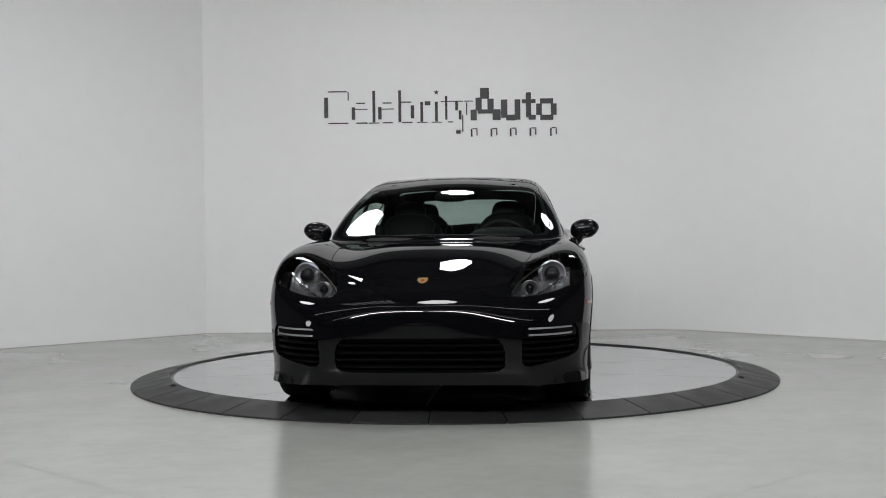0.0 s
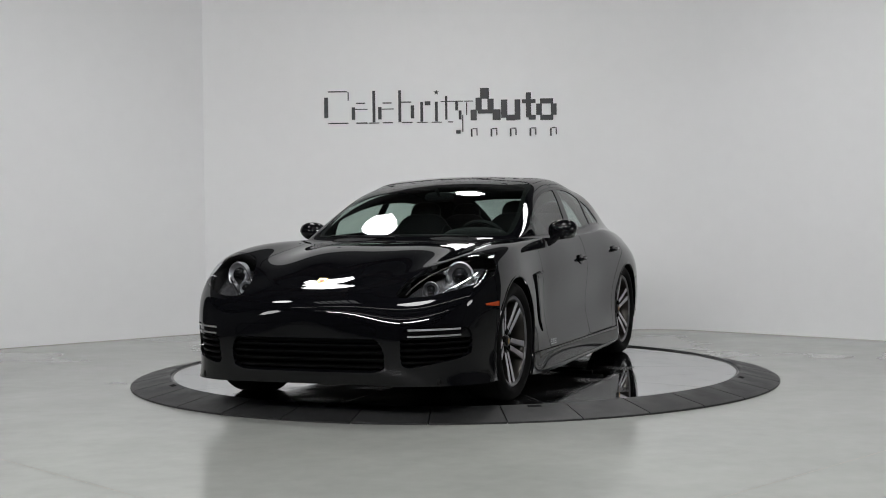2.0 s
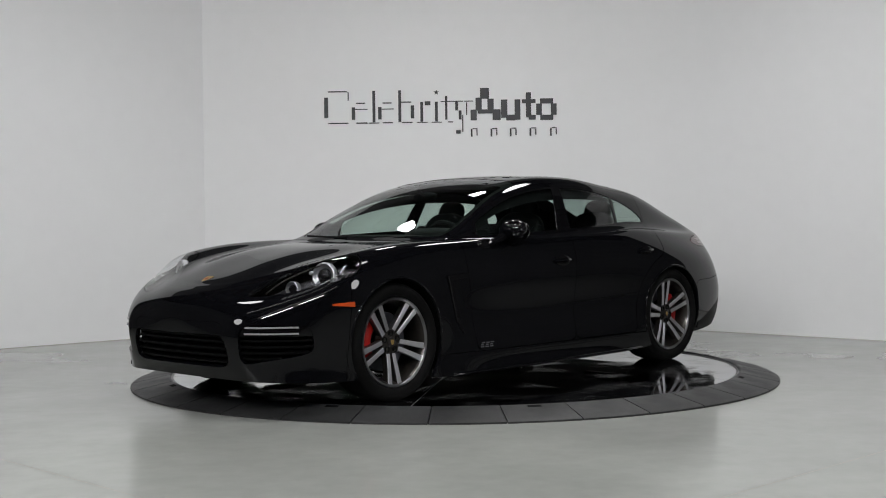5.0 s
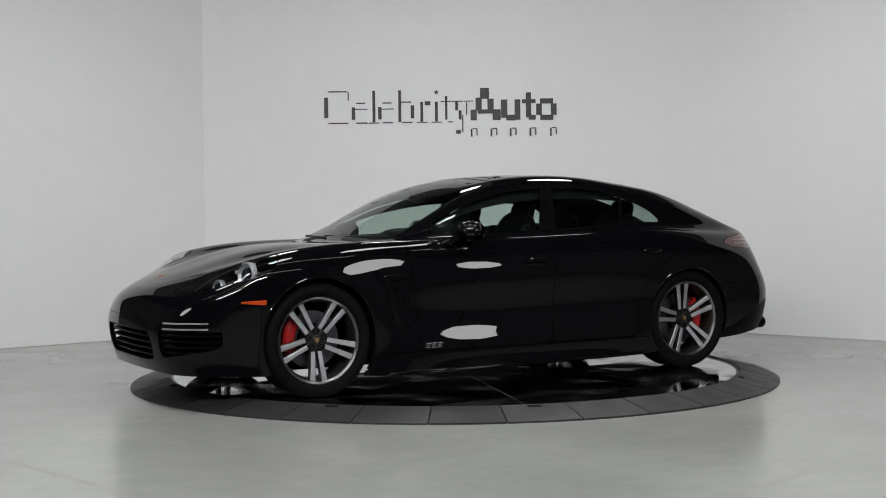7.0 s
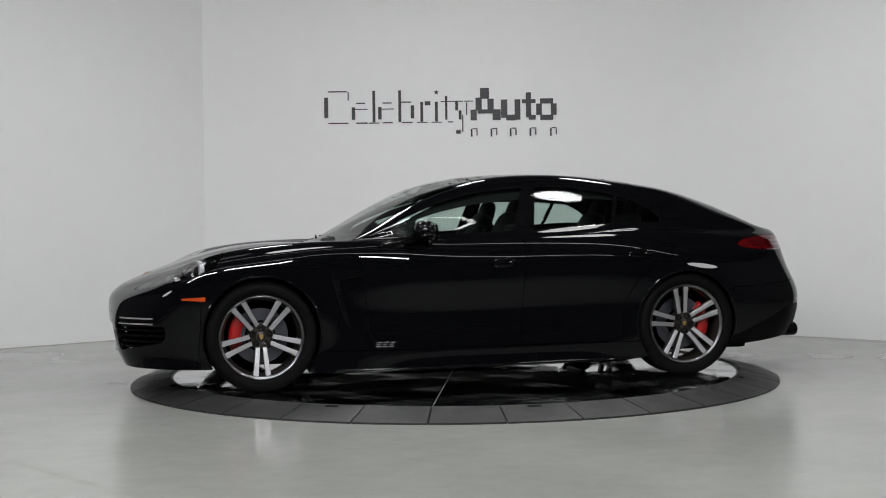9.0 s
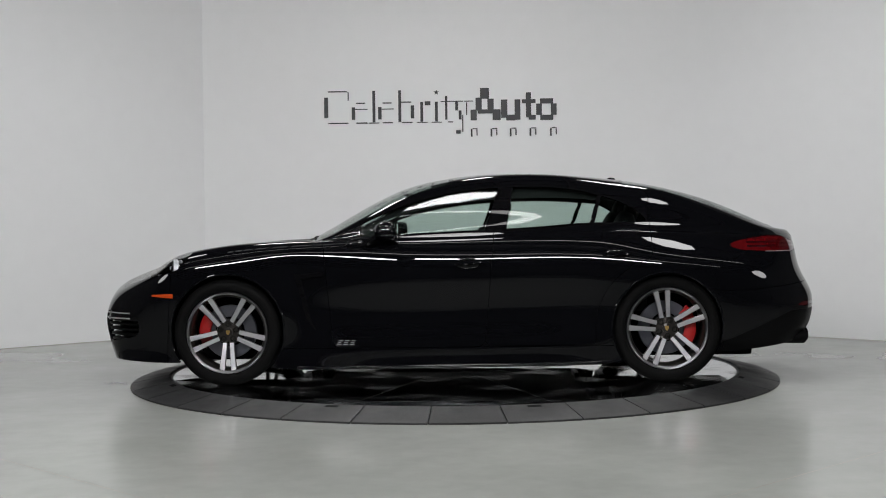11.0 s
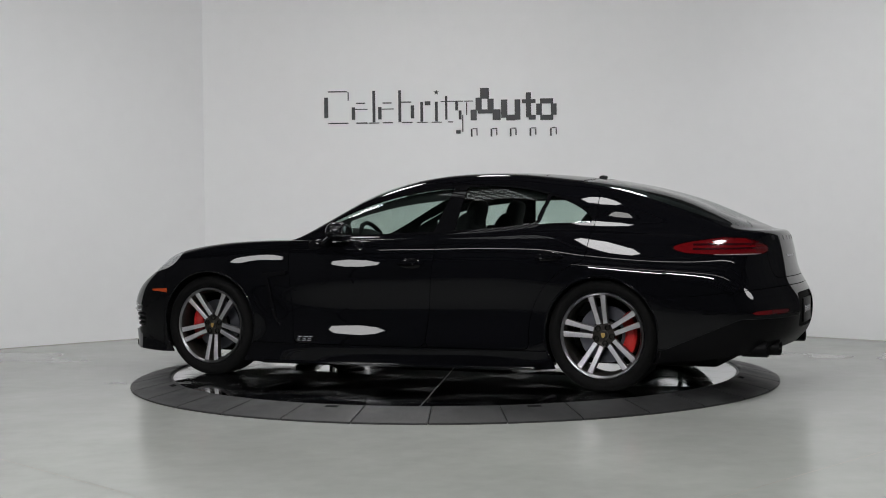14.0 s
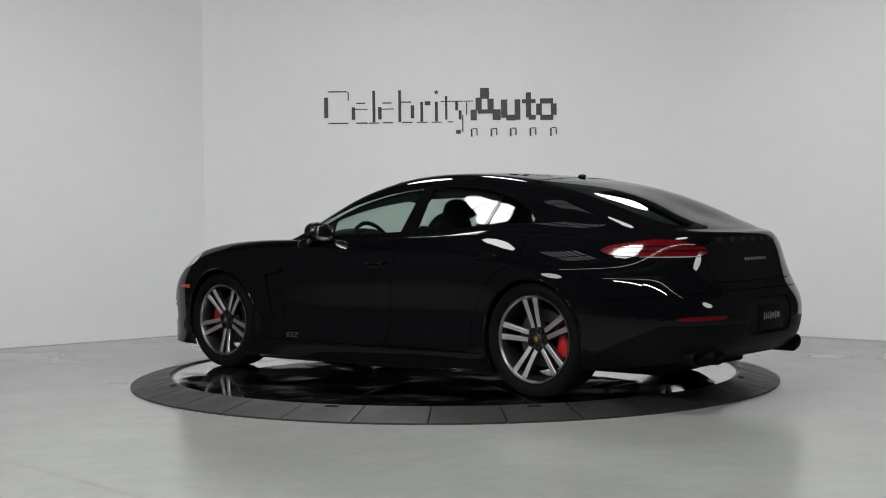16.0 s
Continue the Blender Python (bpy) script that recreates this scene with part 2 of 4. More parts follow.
def build_hall():
    # the right-hand corner is coved, the left-hand one is sharp
    dl, dr = (BACK_L - BACK_R).normalized(), (RIGHT_END - BACK_R).normalized()
    cove = []
    for k in range(9):
        t = k / 8
        a, b = BACK_R + dl * 0.35, BACK_R + dr * 0.35
        cove.append(a * (1 - t) ** 2 + BACK_R * 2 * t * (1 - t) + b * t * t)
    for name, pts in (("wall_upper", [RIGHT_END, BACK_R]), ("wall_upper", [BACK_R, BACK_L]), ("wall_upper", [BACK_L, LEFT_END])):
        wall_strip(name, pts, WALL_H, 0.2, M_HALL, "dark upper wall over the white wall", WHITE_H + 0.002)
    wall_strip("wall_right", [RIGHT_END, *reversed(cove), BACK_R + dl * 0.352], WHITE_H, 0.2, M_WALL, "white painted wall set at an angle")
    wall_strip("wall_back", [BACK_R + dl * 0.35, BACK_L], WHITE_H, 0.2, M_WALL, "white painted back wall with dark lettering")
    wall_strip("wall_left", [BACK_L, LEFT_END], WHITE_H, 0.2, M_WALL, "white painted wall set at an angle")
    # thin brownish strip where each white wall meets the floor
    for pts in ([RIGHT_END, *reversed(cove), BACK_R + dl * 0.352], [BACK_R + dl * 0.352, BACK_L], [BACK_L, LEFT_END]):
        near = []
        for i, q in enumerate(pts):
            d = (pts[min(i + 1, len(pts) - 1)] - pts[max(i - 1, 0)]).normalized()
            near.append(q - Vector((d.y, -d.x)) * 0.005)
        strip = wall_strip("trim", near, FLOOR_Z + 0.0045, 0.0045, M_FOOT_LINE, "thin brownish line along the joint at the foot of the wall")
        strip["category"] = "trim"
    wall_strip("wall_side", [Vector((-8.3, 4.6)), Vector((-8.3, -17))], WALL_H, 0.2, M_HALL_FAR, "plain grey side wall of the hall")
    wall_strip("wall_side", [Vector((8.3, -17)), Vector((8.3, 4.6))], WALL_H, 0.2, M_HALL_FAR, "plain grey side wall of the hall")
    wall_strip("wall_far", [Vector((8.3, 4.6)), Vector((-8.3, 4.6))], WALL_H, 0.2, M_HALL, "plain dim wall of the hall behind the white walls")
    wall_strip("wall_rear", [Vector((-8.3, -17)), Vector((8.3, -17))], WALL_H, 0.2, M_HALL_FAR, "plain grey far wall of the hall")
    bm = box(18, 23, 0.2, (0, -6.3, WALL_H + 0.1))
    for k in range(15):
        box(17, 0.14, 0.28, (0, -16.0 + 1.4 * k, WALL_H - 0.14), bm=bm)
    for k in range(6):
        box(0.12, 20, 0.18, (-7.5 + 3 * k, -6.0, WALL_H - 0.09), bm=bm)
    lid = tagged(part("ceiling", bm, M_CEIL), "grey ceiling with dark steel beams", "ceiling", kind="structure")
    lid.data.materials.append(M_BEAM)
    for f in lid.data.polygons:
        f.material_index = 1 if f.center.z < WALL_H - 0.001 else 0
    # floor slabs between the two diagonal joints
    sub = box(18, 23, 0.1, (0, -6.3, FLOOR_Z - 0.058))
    floor = tagged(part("floor", sub, M_JOINT), "grey polished epoxy floor with diagonal joints", "floor", kind="structure")
    g = 0.003
    def slab(cuts):
        bm = bmesh.new()
        bmesh.ops.create_grid(bm, x_segments=1, y_segments=1, size=1, matrix=Matrix.Translation((0, -6.3, FLOOR_Z)) @ Matrix.Diagonal((9, 11.4, 1, 1)))
        for co, no in cuts:
            bmesh.ops.bisect_plane(bm, geom=bm.verts[:] + bm.edges[:] + bm.faces[:], plane_co=co, plane_no=no, clear_outer=True)
        part("slab", bm, M_FLOOR, floor)
    L, R = Vector((-1, -1, 0)).normalized(), Vector((1, -1, 0)).normalized()
    pl, pr = Vector((-2.71, -2.71, 0)), Vector((2.65, -2.65, 0))
    slab([(pl - L * g, L), (pr - R * g, R)])
    slab([(pl + L * g, -L), (pr - R * g, R)])
    slab([(pl - L * g, L), (pr + R * g, -R)])
    slab([(pl + L * g, -L), (pr + R * g, -R)])


# ================= softboxes and tubes under the ceiling =================
# eye, target, radius, and the fitting it hangs from or stands on
HANGING = [((0.0, 2.5, 4.35), (0.0, -0.6, 0.0), 0.30), ((-1.75, 1.8, 4.3), (-0.9, -2.0, 0.0), 0.42), ((2.0, 1.7, 4.3), (0.9, -2.0, 0.0), 0.42), ((-0.15, -2.5, 4.3), (-0.1, -2.0, 0.0), 0.52),
           ((2.5, -2.05, 4.3), (0.4, -0.6, 0.5), 0.40), ((-3.3, -1.15, 4.3), (-0.6, -0.4, 0.5), 0.36)]
# added bars above the view, aimed to lift the walls' brightness
WASH = [((-2.7, -7.3, 4.0), (-0.4, 3.8, 1.1)), ((0.95, -7.3, 4.0), (1.2, 3.8, 1.0))]
STANDING = [((-5.1, -3.8, 2.5), (-0.4, 3.2, 0.4), 0.45), ((5.1, -3.75, 2.3), (0.6, 3.2, 0.4), 0.45)]


def softbox(at, to, r, label, group, cloth):
    rig = lathe([(r, 0), (r + 0.02, 0.0), (r + 0.02, 0.05), (0.12, 0.32), (0.0001, 0.33)], 8, "z")
    rig.transform(Matrix.Rotation(radians(22.5), 4, "Z"))
    rig = part("softbox", rig, M_PLASTIC, m=look(at, to), smooth=False)
    tagged(rig, label, "lamp", group=group)
    face = bmesh.new()
    face.faces.new([face.verts.new((r * math.cos(radians(22.5 - 45 * k)), r * math.sin(radians(22.5 - 45 * k)), -0.003)) for k in range(8)])
    part("diffuser", face, cloth, rig, "glowing white fabric")
    return rig


def build_softboxes():
    for at, to, r in HANGING:
        rig = softbox(at, to, r, "eight-sided black softbox with a white front under the ceiling", "hanging softboxes", M_LAMP)
        back = rig.matrix_basis.inverted()
        part("rod", tube([(0, 0, 0.3), back @ Vector((at[0], at[1], WALL_H + 0.02))], 0.02), M_PLASTIC, rig)
    for at, to, r in STANDING:
        rig = softbox(at, to, r, "large eight-sided softbox on a black stand", "standing softboxes", M_LAMP_DIM)
        back = rig.matrix_basis.inverted()
        top = rig.matrix_basis @ Vector((0, 0, 0.33))
        part("stand_pole", tube([(0, 0, 0.3), back @ Vector((top.x, top.y, top.z - 0.1)), back @ Vector((top.x, top.y, 0.5))], 0.02), M_PLASTIC, rig)
        for k in range(3):
            a = radians(120 * k + 30)
            part("stand_leg", tube([back @ Vector((top.x, top.y, 0.7)), back @ Vector((top.x + 0.55 * math.cos(a), top.y + 0.55 * math.sin(a), FLOOR_Z + 0.012))], 0.014), M_PLASTIC, rig)


def build_wash_bars():
    """Long bar lamps added out of view to wash the white walls, on ceiling rods."""
    w, h = 3.3, 0.13
    for at, to in WASH:
        bar = tagged(part("wash_bar", box(w + 0.03, h + 0.03, 0.08, (0, 0, 0.041), 0.008), M_PLASTIC, m=look(at, to)), "long black bar lamp with a bright face, added out of view to brighten the walls", "lamp", group="wash bars")
        part("lamp_face", box(w, h, 0.006, (0, 0, -0.004)), M_SPOT, bar, "glowing long face", smooth=False)
        back = bar.matrix_basis.inverted()
        for x in (-1.2, 1.2):
            top = bar.matrix_basis @ Vector((x, 0, 0.07))
            part("rod", tube([(x, 0, 0.06), back @ Vector((top.x, top.y, WALL_H + 0.02))], 0.012), M_PLASTIC, bar)


TUBES = [(x, y) for y in (-3.75, -6.6) for x in (-4.02, -2.01, 0.0, 2.01, 4.02)]


def build_tubes():
    first = None
    for x, y in TUBES:
        m = pose(x, y, 4.4)
        if first:
            copy_thing(first, m)
            continue
        first = tagged(part("tube_lamp", box(2.0, 0.14, 0.06, (0, 0, 0.03), 0.01), M_PLASTIC, m=m), "long ceiling lamp with a bright tube", "lamp", group="tube lamps of the hall")
        part("tube", tube([(-0.995, 0, -0.03), (0.995, 0, -0.03)], 0.034, 10), M_TUBE, first)
        for s in (-0.6, 0.6):
            part("hanger", tube([(s, 0, 0.05), (s, 0, WALL_H + 0.02 - 4.4)], 0.006), M_PLASTIC, first)


def build_skylight():
    """A roof light of many panes between dark bars."""
    x0, y0, w, d = -1.9, -2.1, 1.3, 0.9
    z = WALL_H - 0.30
    frame_bm = bmesh.new()
    for k in range(7):
        box(0.05, d, 0.06, (x0 - w / 2 + w * k / 6, y0, z), 0.006, 1, bm=frame_bm)
    for k in range(3):
        box(w, 0.06, 0.07, (x0, y0 - d / 2 + d * k / 2, z), 0.006, 1, bm=frame_bm)
    for sx in (-1, 1):
        box(0.04, d, 0.30, (x0 + sx * w / 2, y0, z + 0.15), bm=frame_bm)
    for sy in (-1, 1):
        box(w, 0.04, 0.30, (x0, y0 + sy * d / 2, z + 0.15), bm=frame_bm)
    light = tagged(part("skylight", frame_bm, M_BEAM, smooth=False), "roof light of white panes between dark steel bars", "skylight", kind="structure")
    pane = None
    for i in range(6):
        for j in range(2):
            if pane is None:
                pane = part("pane", box(w / 6 - 0.05, d / 2 - 0.06, 0.008), M_SKY, light, smooth=False)
                o = pane
            else:
                o = new("pane", pane.data)
                o.parent = light
            o.matrix_basis = pose(x0 - w / 2 + w * (i + 0.5) / 6, y0 - d / 2 + d * (j + 0.5) / 2, z + 0.012)


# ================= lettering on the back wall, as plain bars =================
def build_lettering():
    d = (BACK_R - BACK_L).normalized()
    yaw = math.degrees(math.atan2(d.y, d.x))
    at = BACK_L + d * (0.0 - BACK_L.x)
    base = 2.12
    sign = new("wall_lettering")
    sign.matrix_basis = pose(at.x, at.y, 0, 0, 0, yaw)
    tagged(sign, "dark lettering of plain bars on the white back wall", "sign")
    k = 2.418 / 414.5

    def bar(x0, x1, y0, y1):
        """A raised bar between these marks, on a scale whose base line is 217 and whose middle is 799."""
        w, h = (x1 - x0) * k, (y1 - y0) * k
        part("letter_bar", box(w, 0.012, h, (((x0 + x1) / 2 - 799) * k, -0.0065, base + (217 - (y0 + y1) / 2) * k), 0.0018, 1), M_SIGN, sign, smooth=False)
    # thin upright strokes with hairlines
    for x0, x1, y0, y1 in ((573, 580, 172, 208), (580, 614, 161, 163), (580, 616, 217, 219), (615, 617, 163, 178), (622, 628, 190, 212), (628, 650, 193, 194.5), (630, 650, 217, 219), (630, 646, 182, 184),
                           (659, 664, 161, 217), (653, 671, 217.5, 219), (669, 675, 190, 212), (676, 697, 193, 194.5), (677, 695, 217, 219), (677, 693, 182, 184), (705, 710, 161, 217), (710, 728, 181, 183), (711, 730, 217, 219),
                           (727, 733, 188, 211), (744, 749, 182, 217), (738, 757, 217.5, 219), (752, 762, 181, 188), (770, 775, 182, 217), (764, 782, 217.5, 219), (788, 792, 172, 214), (780, 800, 181, 182.5), (793, 802, 217, 219),
                           (806, 811, 182, 198), (812, 817, 198, 214), (800, 820, 181, 182.5), (818, 820, 206, 236), (825, 827, 184, 206), (822, 838, 181, 182.5), (807, 815, 233, 239)):
        bar(x0, x1, y0, y1)
    # heavy strokes
    for x0, x1, y0, y1 in ((833, 844, 197, 216), (842, 853, 176, 199), (850, 866, 159, 178), (863, 874, 178, 199), (872, 886, 197, 216), (846, 872, 197, 204),
                           (887, 898, 180, 212), (896, 912, 207, 217), (911, 921, 180, 216), (931, 940, 168, 212), (924, 948, 180, 187), (936, 948, 208, 216),
                           (949, 959, 188, 208), (975, 985, 188, 208), (956, 979, 179, 188), (956, 979, 208, 217)):
        bar(x0, x1, y0, y1)
    for x in (833, 868, 902, 937, 973):
        bar(x, x + 3, 231, 245)
        bar(x + 3, x + 12, 230, 231.5)
        bar(x + 10, x + 12, 232, 243)
    star = [((math.sin(a) * r, math.cos(a) * r)) for i in range(10) for a, r in [(i * math.pi / 5, 0.03 if i % 2 == 0 else 0.012)]]
    part("star", prism([(x + (772.5 - 799) * k, z + base + (217 - 165.5) * k) for x, z in star], -0.012), M_SIGN, sign, smooth=False)


# ================= turntable =================
def turn(t, table=((0, 4.95), (0.5, 8.9), (1, 12.8), (1.5, 16.65), (2.5, 24.1), (3.5, 31.5), (4.2, 37.0), (6.3, 54.2), (7, 59.95), (8, 67.95), (9, 75.75), (11.4, 93.5), (12, 97.85), (12.5, 102.0), (14, 113.85), (15, 121.85), (16, 130.1))):
    """How far the table has turned, in degrees."""
    for (a, p), (b, q) in zip(table, table[1:]):
        if t <= b:
            return p + (q - p) * (t - a) / (b - a)
    return table[-1][1]


TURN_TIMES = [0, 0.5, 1, 1.5, 2.5, 3.5, 4.2, 5.25, 6.3, 7, 8, 9, 10.2, 11.4, 12.5, 14, 15, 16]


def build_turntable():
    n, r0, r1 = 33, 2.045, 2.32
    ring = new("turntable_ramp")
    tagged(ring, "low black rubber ramp ring round the turntable, on the floor", "ramp")
    step = 2 * math.pi / n
    bm = bmesh.new()
    prof = [(r0, FLOOR_Z + 0.004), (r0, 0.008), (r0 + 0.012, 0.012), (r1 - 0.012, FLOOR_Z + 0.016), (r1, FLOOR_Z + 0.010), (r1, FLOOR_Z)]
    m = 6
    rows = []
    for k in range(m + 1):
        a = step * (0.010 + 0.980 * k / m)
        rows.append([bm.verts.new((r * math.cos(a), r * math.sin(a), z)) for r, z in prof])
    for a, b in zip(rows, rows[1:]):
        for i in range(len(prof) - 1):
            bm.faces.new((a[i], b[i], b[i + 1], a[i + 1]))
    bm.faces.new(rows[0])
    bm.faces.new(list(reversed(rows[-1])))
    bmesh.ops.recalc_face_normals(bm, faces=bm.faces)
    first = part("ramp_segment", bm, M_RING, ring, sharp=25)
    for k in range(n):
        o = first if k == 0 else new("ramp_segment", first.data)
        o.parent = ring
        o.matrix_basis = pose(0, 0, 0, 0, 0, -93.7 + math.degrees(step) * k)
    for k in (1, 6, 11, 14, 19, 22, 27, 31):
        a = -93.7 + math.degrees(step) * (k + 0.5)
        slot = part("ramp_slot", box(0.035, 0.085, 0.004, (r0 + 0.045, 0, 0.0042), 0.0015, 1, rot=Matrix.Rotation(radians(14), 4, "Y")), M_SHELL, ring, "dark lifting slot", smooth=False)
        slot.matrix_basis = pose(0, 0, 0, 0, 0, a)
    # steel lip, fixed to the floor, round the moving disc
    part("lip", lathe([(2.034, -0.03), (2.034, 0.004), (2.0425, 0.004), (2.0425, -0.03)], 128, "z"), M_LIP, ring, "thin worn steel lip", sharp=25)
    part("bed", lathe([(2.3, FLOOR_Z + 0.002), (0.001, FLOOR_Z + 0.002)], 64, "z"), M_SHELL, ring)
    disc = new("turntable_disc")
    tagged(disc, "round mirror-polished turntable top in wedge plates", "turntable")
    bm = bmesh.new()
    R, w, cuts = 2.026, 36, 10
    def wedge(z, inset):
        pts = []
        a0, a1 = radians(0), radians(w)
        mid = (a0 + a1) / 2
        apex = inset / math.sin(radians(w / 2))
        pts.append((apex * math.cos(mid), apex * math.sin(mid)))
        for k in range(cuts + 1):
            e = math.asin(inset / R)
            a = a0 + e + (a1 - a0 - 2 * e) * k / cuts
            pts.append((R * math.cos(a), R * math.sin(a)))
        return [bm.verts.new((x, y, z)) for x, y in pts]
    lo, hi = wedge(-0.02, 0.0022), wedge(0, 0.0022)
    bm.faces.new(hi)
    c = len(hi)
    for i in range(c):
        bm.faces.new((hi[i], lo[i], lo[(i + 1) % c], hi[(i + 1) % c]))
    bmesh.ops.recalc_face_normals(bm, faces=bm.faces)
    first = part("plate", bm, M_DISC, disc, smooth=False)
    for k in range(10):
        o = first if k == 0 else new("plate", first.data)
        o.parent = disc
        o.matrix_basis = pose(0, 0, 0, 0, 0, w * k)
    part("seam_strip", lathe([(2.02, -0.004), (0.001, -0.004)], 64, "z"), M_SEAM, disc, "pale seam strips between the plates")
    return disc

# ================= car: the body surface =================
# nine lines run from the nose's middle along the flank to the tail's middle; each is given at the same 18 stations
LINE_SILL = [(2.335, 0, 0.172), (2.325, 0.3, 0.172), (2.290, 0.62, 0.168), (2.150, 0.828, 0.166), (1.876, 0.93, 0.156), (1.46, 0.91, 0.15), (1.08, 0.943, 0.11), (0.8, 0.95, 0.11), (0.5, 0.95, 0.112),
    (0.2, 0.95, 0.115), (-0.2, 0.95, 0.118), (-0.7, 0.95, 0.123), (-1.1, 0.948, 0.128), (-1.46, 0.92, 0.18), (-1.9, 0.89, 0.195), (-2.26, 0.8, 0.235), (-2.44, 0.475, 0.26), (-2.49, 0, 0.265)]
LINE_LOW = [(2.383, 0, 0.27), (2.371, 0.3, 0.27), (2.320, 0.62, 0.265), (2.146, 0.820, 0.256), (1.872, 0.925, 0.25), (1.46, 0.945, 0.27), (1.08, 0.931, 0.27), (0.8, 0.944, 0.265), (0.5, 0.95, 0.265),
    (0.2, 0.952, 0.265), (-0.2, 0.952, 0.27), (-0.7, 0.954, 0.275), (-1.1, 0.952, 0.28), (-1.46, 0.95, 0.29), (-1.9, 0.93, 0.3), (-2.3, 0.822, 0.34), (-2.515, 0.49, 0.36), (-2.56, 0, 0.36)]
LINE_MID = [(2.412, 0, 0.45), (2.402, 0.3, 0.45), (2.345, 0.62, 0.45), (2.154, 0.828, 0.46), (1.875, 0.94, 0.48), (1.46, 0.962, 0.5), (1.08, 0.94, 0.48), (0.8, 0.914, 0.46), (0.5, 0.913, 0.46),
    (0.2, 0.913, 0.46), (-0.2, 0.914, 0.47), (-0.7, 0.92, 0.48), (-1.1, 0.945, 0.5), (-1.46, 0.966, 0.52), (-1.9, 0.945, 0.53), (-2.315, 0.832, 0.54), (-2.53, 0.5, 0.545), (-2.575, 0, 0.55)]
LINE_WAIST = [(2.412, 0, 0.585), (2.375, 0.3, 0.594), (2.262, 0.63, 0.615), (2.072, 0.852, 0.655), (1.85, 0.943, 0.67), (1.46, 0.957, 0.74), (1.08, 0.925, 0.74), (0.8, 0.915, 0.73), (0.5, 0.925, 0.73),
    (0.2, 0.93, 0.74), (-0.2, 0.93, 0.75), (-0.7, 0.935, 0.77), (-1.1, 0.95, 0.78), (-1.46, 0.96, 0.78), (-1.9, 0.925, 0.76), (-2.26, 0.802, 0.74), (-2.445, 0.485, 0.73), (-2.495, 0, 0.73)]
LINE_SHOULDER = [(2.345, 0, 0.660), (2.293, 0.3, 0.670), (2.085, 0.595, 0.722), (1.91, 0.834, 0.778), (1.795, 0.896, 0.838), (1.46, 0.902, 0.900), (1.08, 0.882, 0.924), (0.8, 0.868, 0.932), (0.5, 0.87, 0.945),
    (0.2, 0.87, 0.95), (-0.2, 0.865, 0.96), (-0.7, 0.865, 0.975), (-1.1, 0.865, 0.985), (-1.46, 0.85, 0.965), (-1.9, 0.8, 0.935), (-2.23, 0.7, 0.92), (-2.415, 0.445, 0.9), (-2.46, 0, 0.9)]
LINE_BELT = [(2.275, 0, 0.697), (2.225, 0.275, 0.708), (2.02, 0.5, 0.770), (1.87, 0.71, 0.842), (1.725, 0.76, 0.890), (1.42, 0.765, 0.937), (1.08, 0.755, 0.956), (0.82, 0.77, 0.957), (0.5, 0.8, 0.965),
    (0.2, 0.805, 0.968), (-0.2, 0.805, 0.978), (-0.7, 0.8, 1.0), (-1.1, 0.78, 1.035), (-1.46, 0.75, 1.03), (-1.9, 0.7, 1.0), (-2.22, 0.62, 0.985), (-2.39, 0.38, 0.985), (-2.43, 0, 0.985)]
LINE_RAIL = [(2.23, 0, 0.715), (2.19, 0.24, 0.724), (2.05, 0.39, 0.768), (1.87, 0.49, 0.820), (1.66, 0.54, 0.862), (1.38, 0.57, 0.902), (1.08, 0.6, 0.931), (0.84, 0.735, 0.965), (0.5, 0.725, 1.12),
    (0.2, 0.668, 1.25), (-0.2, 0.628, 1.335), (-0.7, 0.618, 1.35), (-1.1, 0.612, 1.305), (-1.46, 0.622, 1.255), (-1.85, 0.6, 1.130), (-2.15, 0.555, 1.034), (-2.32, 0.34, 1.004), (-2.36, 0, 0.998)]
LINE_TOP = [(2.2, 0, 0.728), (2.13, 0.15, 0.753), (1.99, 0.22, 0.802), (1.81, 0.26, 0.860), (1.6, 0.29, 0.908), (1.35, 0.31, 0.936), (1.1, 0.33, 0.942), (0.93, 0.41, 0.962), (0.57, 0.41, 1.165),
    (0.25, 0.39, 1.31), (-0.2, 0.37, 1.394), (-0.7, 0.36, 1.399), (-1.15, 0.355, 1.358), (-1.5, 0.35, 1.304), (-1.85, 0.34, 1.206), (-2.12, 0.33, 1.093), (-2.26, 0.21, 1.036), (-2.3, 0, 1.022)]
LINE_CENTRE = [(2.17, 0, .741), (2.09, 0, .768), (1.95, 0, .815), (1.78, 0, .868), (1.57, 0, .918), (1.33, 0, .942), (1.12, 0, .945), (.98, 0, .962), (.6, 0, 1.175),
               (.25, 0, 1.338), (-.2, 0, 1.408), (-.7, 0, 1.408), (-1.15, 0, 1.370), (-1.5, 0, 1.312), (-1.83, 0, 1.214), (-2.08, 0, 1.103), (-2.2, 0, 1.058), (-2.24, 0, 1.042)]
MIRROR = np.array((1, -1, 1.0))


def blend4(p, t):
    """Catmull-Rom between p[1] and p[2]."""
    return 0.5 * (2 * p[1] + (p[2] - p[0]) * t + (2 * p[0] - 5 * p[1] + 4 * p[2] - p[3]) * t * t + (3 * p[1] - p[0] - 3 * p[2] + p[3]) * t ** 3)


def refine(rows, k, first, last):
    """Splits each step between rows into k by a smooth curve, with ghost rows at both ends."""
    full = [first, *rows, last]
    out = []
    for i in range(len(rows) - 1):
        for j in range(k):
            out.append(blend4(full[i:i + 4], j / k))
    out.append(rows[-1])
    return out


SUB_S, SUB_V = 12, 9


